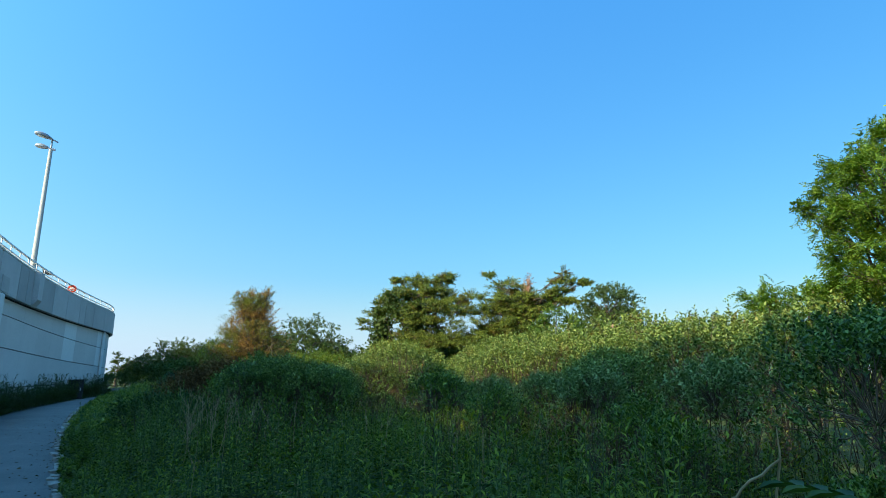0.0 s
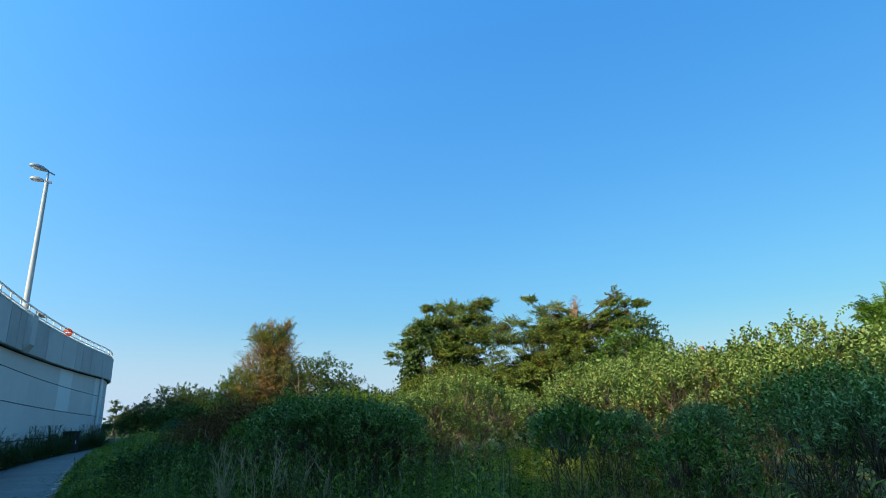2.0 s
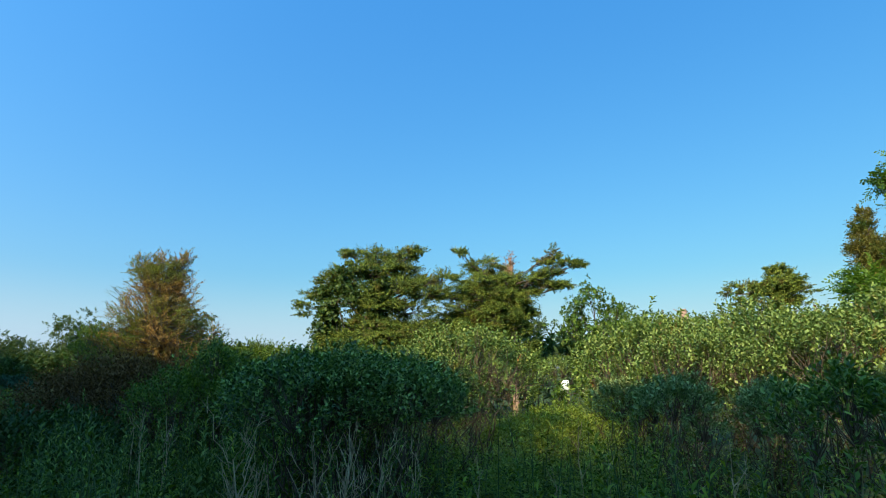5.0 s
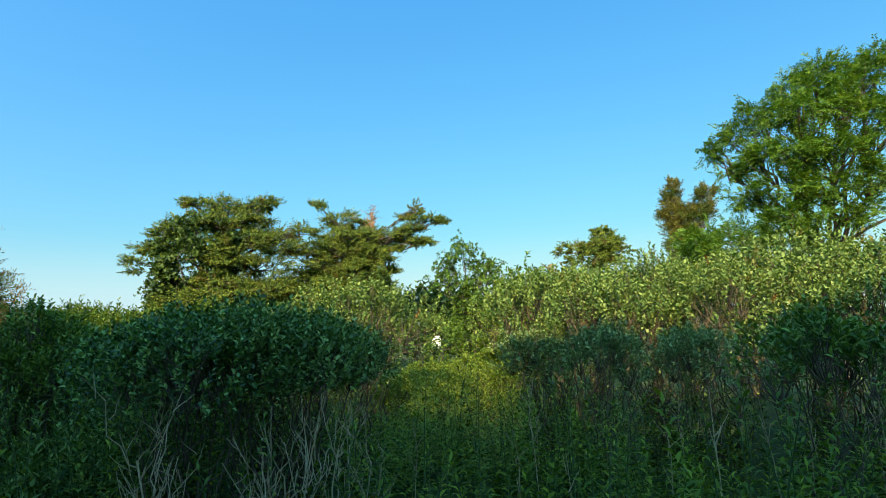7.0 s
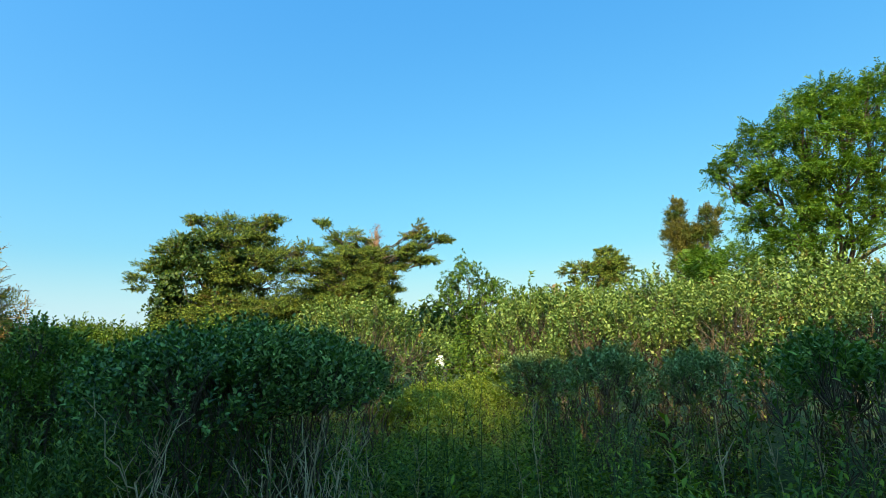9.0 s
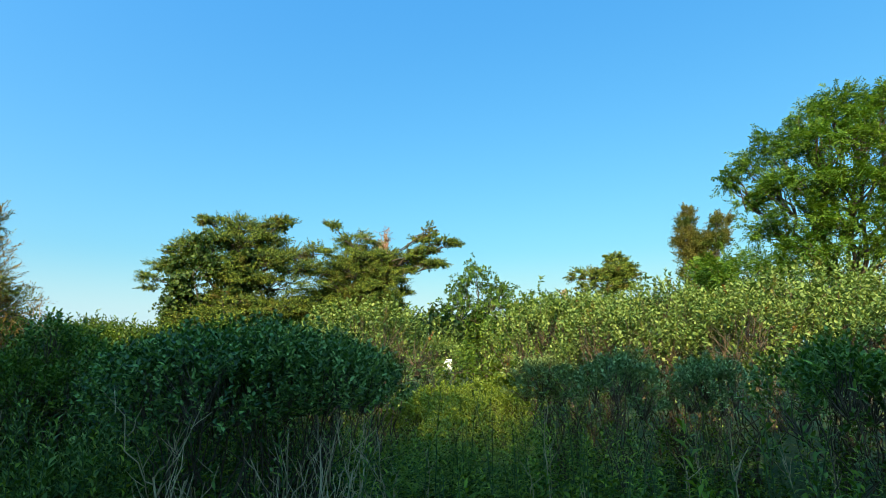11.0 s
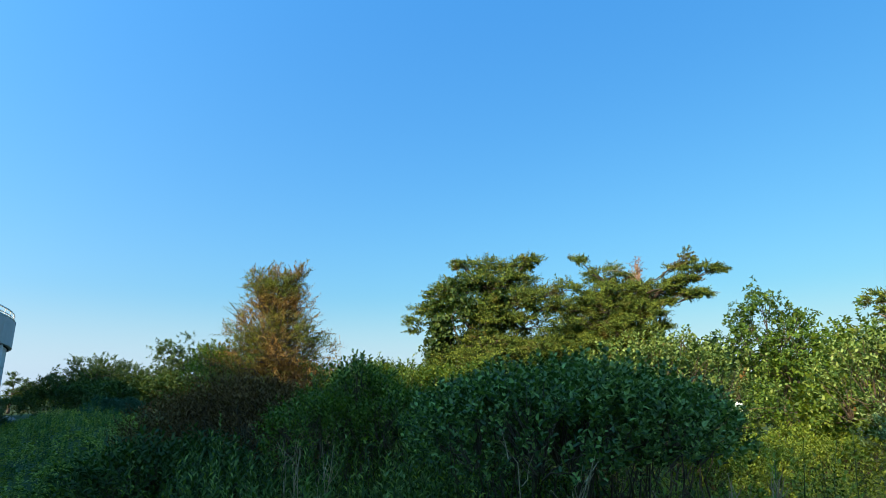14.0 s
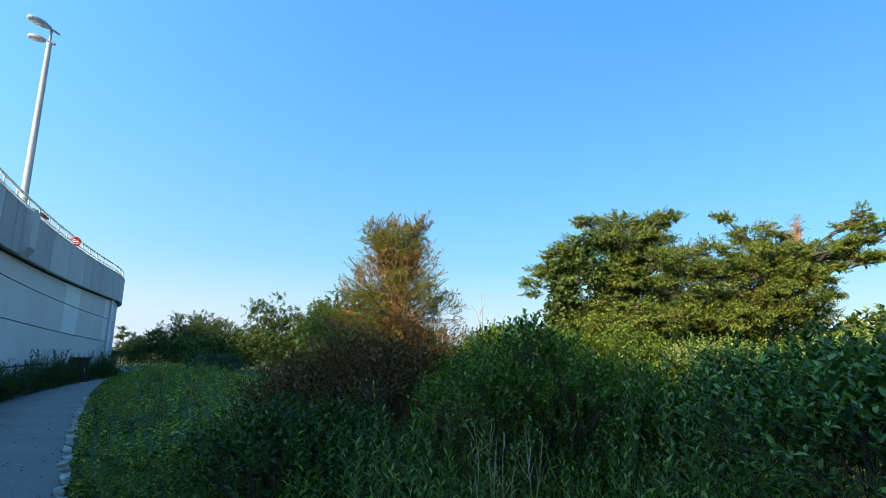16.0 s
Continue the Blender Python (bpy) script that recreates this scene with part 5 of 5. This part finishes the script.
def straight_stalk(seed, height, lean):
    g = np.random.default_rng(seed)
    e = thing("dead_weed", (0, 0, 0), "straight bleached dead weed stem", "dead plant", "dry stems")
    t = Tubes(4)
    t.add(bent(g, (0, 0, -0.03), (lean * height, lean * 0.4 * height, height), 0.0, 0.012, 7), 0.0065, 0.0025)
    for _ in range(4):
        z = height * g.uniform(0.6, 0.95)
        a = np.array([lean * z, lean * 0.4 * z, z])
        t.add(bent(g, a, a + np.array([g.normal(0, 0.06), g.normal(0, 0.06), 0.12]), 0.0, 0.02, 4), 0.004, 0.002)
    link_mesh("stem", t.mesh("stem"), M_DEADWOOD, e)
    return e


g = np.random.default_rng(120)
for seed, h, lean in ((121, 1.28, 0.05), (122, 1.15, -0.10), (123, 1.32, 0.0)):
    spots = [(2.75 + g.normal(0, 0.13), 12.75 + g.normal(0, 0.13), g.uniform(0.85, 1.05)) for _ in range(2)]
    spots += [(3.6 + g.normal(0, 0.9), 10.0 + g.normal(0, 3.0), g.uniform(0.6, 0.95)) for _ in range(7)] + [(4.8 + g.normal(0, 0.6), 6.5 + g.normal(0, 1.6), g.uniform(0.7, 1.1)) for _ in range(5)]
    plant_out(straight_stalk(seed, h, lean), [q for q in spots if q[0] > 1.2], rng)

# a tall bare twig beyond the weeds
t = Tubes(4)
g = np.random.default_rng(131)
twig = thing("dead_sapling", (4.9, 15.95, 0.1), "thin leafless twig above green shrubs", "dead plant")
t.add(bent(g, (0, 0, -0.05), (0.02, 0.0, 2.5), 0.0, 0.01, 8), 0.010, 0.003)
for z, dx, dy, dz in ((1.7, -0.22, 0.1, 0.35), (1.9, 0.2, -0.1, 0.3), (2.1, -0.12, 0.05, 0.25), (1.5, 0.25, 0.1, 0.4), (2.2, 0.1, 0.0, 0.2)):
    t.add(bent(g, (0, 0, z), (dx, dy, z + dz), 0.1, 0.04, 5), 0.005, 0.002)
link_mesh("twig", t.mesh("twig"), M_DEADWOOD, twig)

# fallen dead branch and a broad-leaved seedling by the start of the path
branch = thing("fallen_branch", (2.63, 1.74, 0.0), "fallen bare branch leaning among the weeds", "branch")
t = Tubes(6)
t.add(bent(g, (0.00, 0.00, 1.10), (0.10, -0.18, 1.28), 0.05, 0.02, 7), 0.007, 0.005)
t.add(bent(g, (0.10, -0.18, 1.28), (0.10, -0.18, 1.41), 0.1, 0.03, 5), 0.005, 0.002)
t.add(bent(g, (0.10, -0.18, 1.28), (0.45, 0.25, -0.05), 0.0, 0.03, 5), 0.006, 0.005)
t.add(bent(g, (0.00, 0.00, 1.10), (-0.1, -0.1, -0.1), 0.0, 0.03, 4), 0.007, 0.008)
link_mesh("limb", t.mesh("limb"), M_DEADWOOD, branch, smooth=True)
seedling = thing("broad_seedling", (2.55, 0.95, 0.05), "broad-leaved green seedling in weeds by the path", "plant")
t = Tubes(5)
for k in range(7):
    lv, a = Leaves(), 2.4 * k
    tip = (0.22 * math.cos(a), 0.22 * math.sin(a), 0.68 + 0.08 * k)
    t.add(bent(g, (0, 0, -0.05), tip, 0.2, 0.03, 5), 0.008, 0.004)
    n = 7
    p = np.tile(np.array(tip), (n, 1)) + np.array([math.cos(a), math.sin(a), 0.1]) * np.linspace(0, 0.22, n)[:, None]
    side = np.where(np.arange(n) % 2 == 0, 1.0, -1.0)
    d = np.stack([-math.sin(a) * side + math.cos(a), math.cos(a) * side + math.sin(a), np.full(n, 0.1)], 1)
    lv.add(p, d, np.tile((0, 0, 1.0), (n, 1)), 0.13, 0.055)
    link_mesh("leaf", lv.mesh("leaf", True), M_VINE_DARK, seedling)
link_mesh("stalk", t.mesh("stalk"), M_STALK, seedling)

# flat cream flower heads in the verge
lv, t = Leaves(), Tubes(3)
for _ in range(90):
    y = g.uniform(1.8, 6.5)
    x = path_right(y) + g.uniform(0.5, 4.2)
    h = g.uniform(0.62, 0.9)
    z = ground_z(x, y)
    t.add([(x, y, z), (x + g.normal(0, 0.02), y, z + h * 0.5), (x + g.normal(0, 0.03), y, z + h)], 0.004, 0.003)
    n = 16
    r, a = 0.045 * np.sqrt(g.random(n)), g.uniform(0, 6.3, n)
    p = np.stack([x + r * np.cos(a), y + r * np.sin(a), z + h + g.normal(0, 0.006, n)], 1)
    d = np.stack([np.cos(a), np.sin(a), np.full(n, 0.15)], 1)
    lv.add(p, d, np.tile((0, 0, 1.0), (n, 1)), 0.02, 0.016)
yarrow = thing("flower_heads", (0, 0, 0), "small flat tan flower heads among green weeds", "flowers", kind="stuff")
link_mesh("bloom", lv.mesh("bloom"), M_BLOOM, yarrow)
link_mesh("bloom_stem", t.mesh("bloom_stem"), M_STALK, yarrow)

# bent white scraps caught in the bushes of the clearing
def white_scrap(place, height, width, lean, label):
    """A creased sheet, rolled at the edges, on a twig that holds it up."""
    e = thing("white_scrap", place, label, "litter")
    bm = bmesh.new()
    rows = []
    for k in range(9):
        u = k / 8
        w = width * (0.55 + 0.75 * math.sin(math.pi * (0.12 + 0.72 * u)) - 0.25 * u * u) / 2
        off, cz = lean * u + 0.02 * math.sin(5 * u), height * u
        ring = []
        for a in np.linspace(0, 2 * math.pi, 12, endpoint=False):
            c, d = w * math.cos(a), 0.35 * w * math.sin(a) * (1 + 0.3 * math.sin(3 * a + 4 * u))
            ring.append(bm.verts.new((0.42 * (c + off) + 0.9 * d, -0.9 * (c + off) + 0.42 * d, cz)))
        rows.append(ring)
    for r, q in zip(rows, rows[1:]):
        for k in range(12):
            bm.faces.new((r[k], r[(k + 1) % 12], q[(k + 1) % 12], q[k]))
    bm.faces.new(rows[0][::-1])
    bm.faces.new(rows[-1])
    bmesh.ops.recalc_face_normals(bm, faces=bm.faces)
    part("sheet", bm, M_WHITE, e, smooth=True)
    t = Tubes(4)
    t.add([(0.04, 0.03, 0.06 - place[2]), (0.05, 0.0, -0.4), (0.01, -0.01, 0.03)], 0.009, 0.005)
    link_mesh("twig", t.mesh("twig"), M_STEM, e)


white_scrap((11.10, 12.52, 1.11), 0.34, 0.17, 0.13, "bent white plastic scrap caught in sunlit bushes")

# dark crumbs of leaf and bark on the path, thicker towards its weedy edge
lv = Leaves()
for _ in range(420):
    y = 2.0 + 26.0 * g.random()
    x = path_right(y) - 0.02 - 2.3 * g.random() ** 2.2
    a = g.uniform(0, 6.3)
    lv.add(np.array([(x, y, 0.012 + 0.02 * (1 - abs(2 * (x - path_left(y)) / 2.45 - 1)))]), np.array([(math.cos(a), math.sin(a), 0.05)]), np.array([(g.normal(0, 0.3), g.normal(0, 0.3), 1.0)]), g.uniform(0.025, 0.075), g.uniform(0.012, 0.035))
litter = thing("leaf_litter", (0, 0, 0), "dark dry leaf crumbs scattered on the path", "litter", kind="stuff")
link_mesh("crumbs", lv.mesh("crumbs"), M_BROWN, litter)
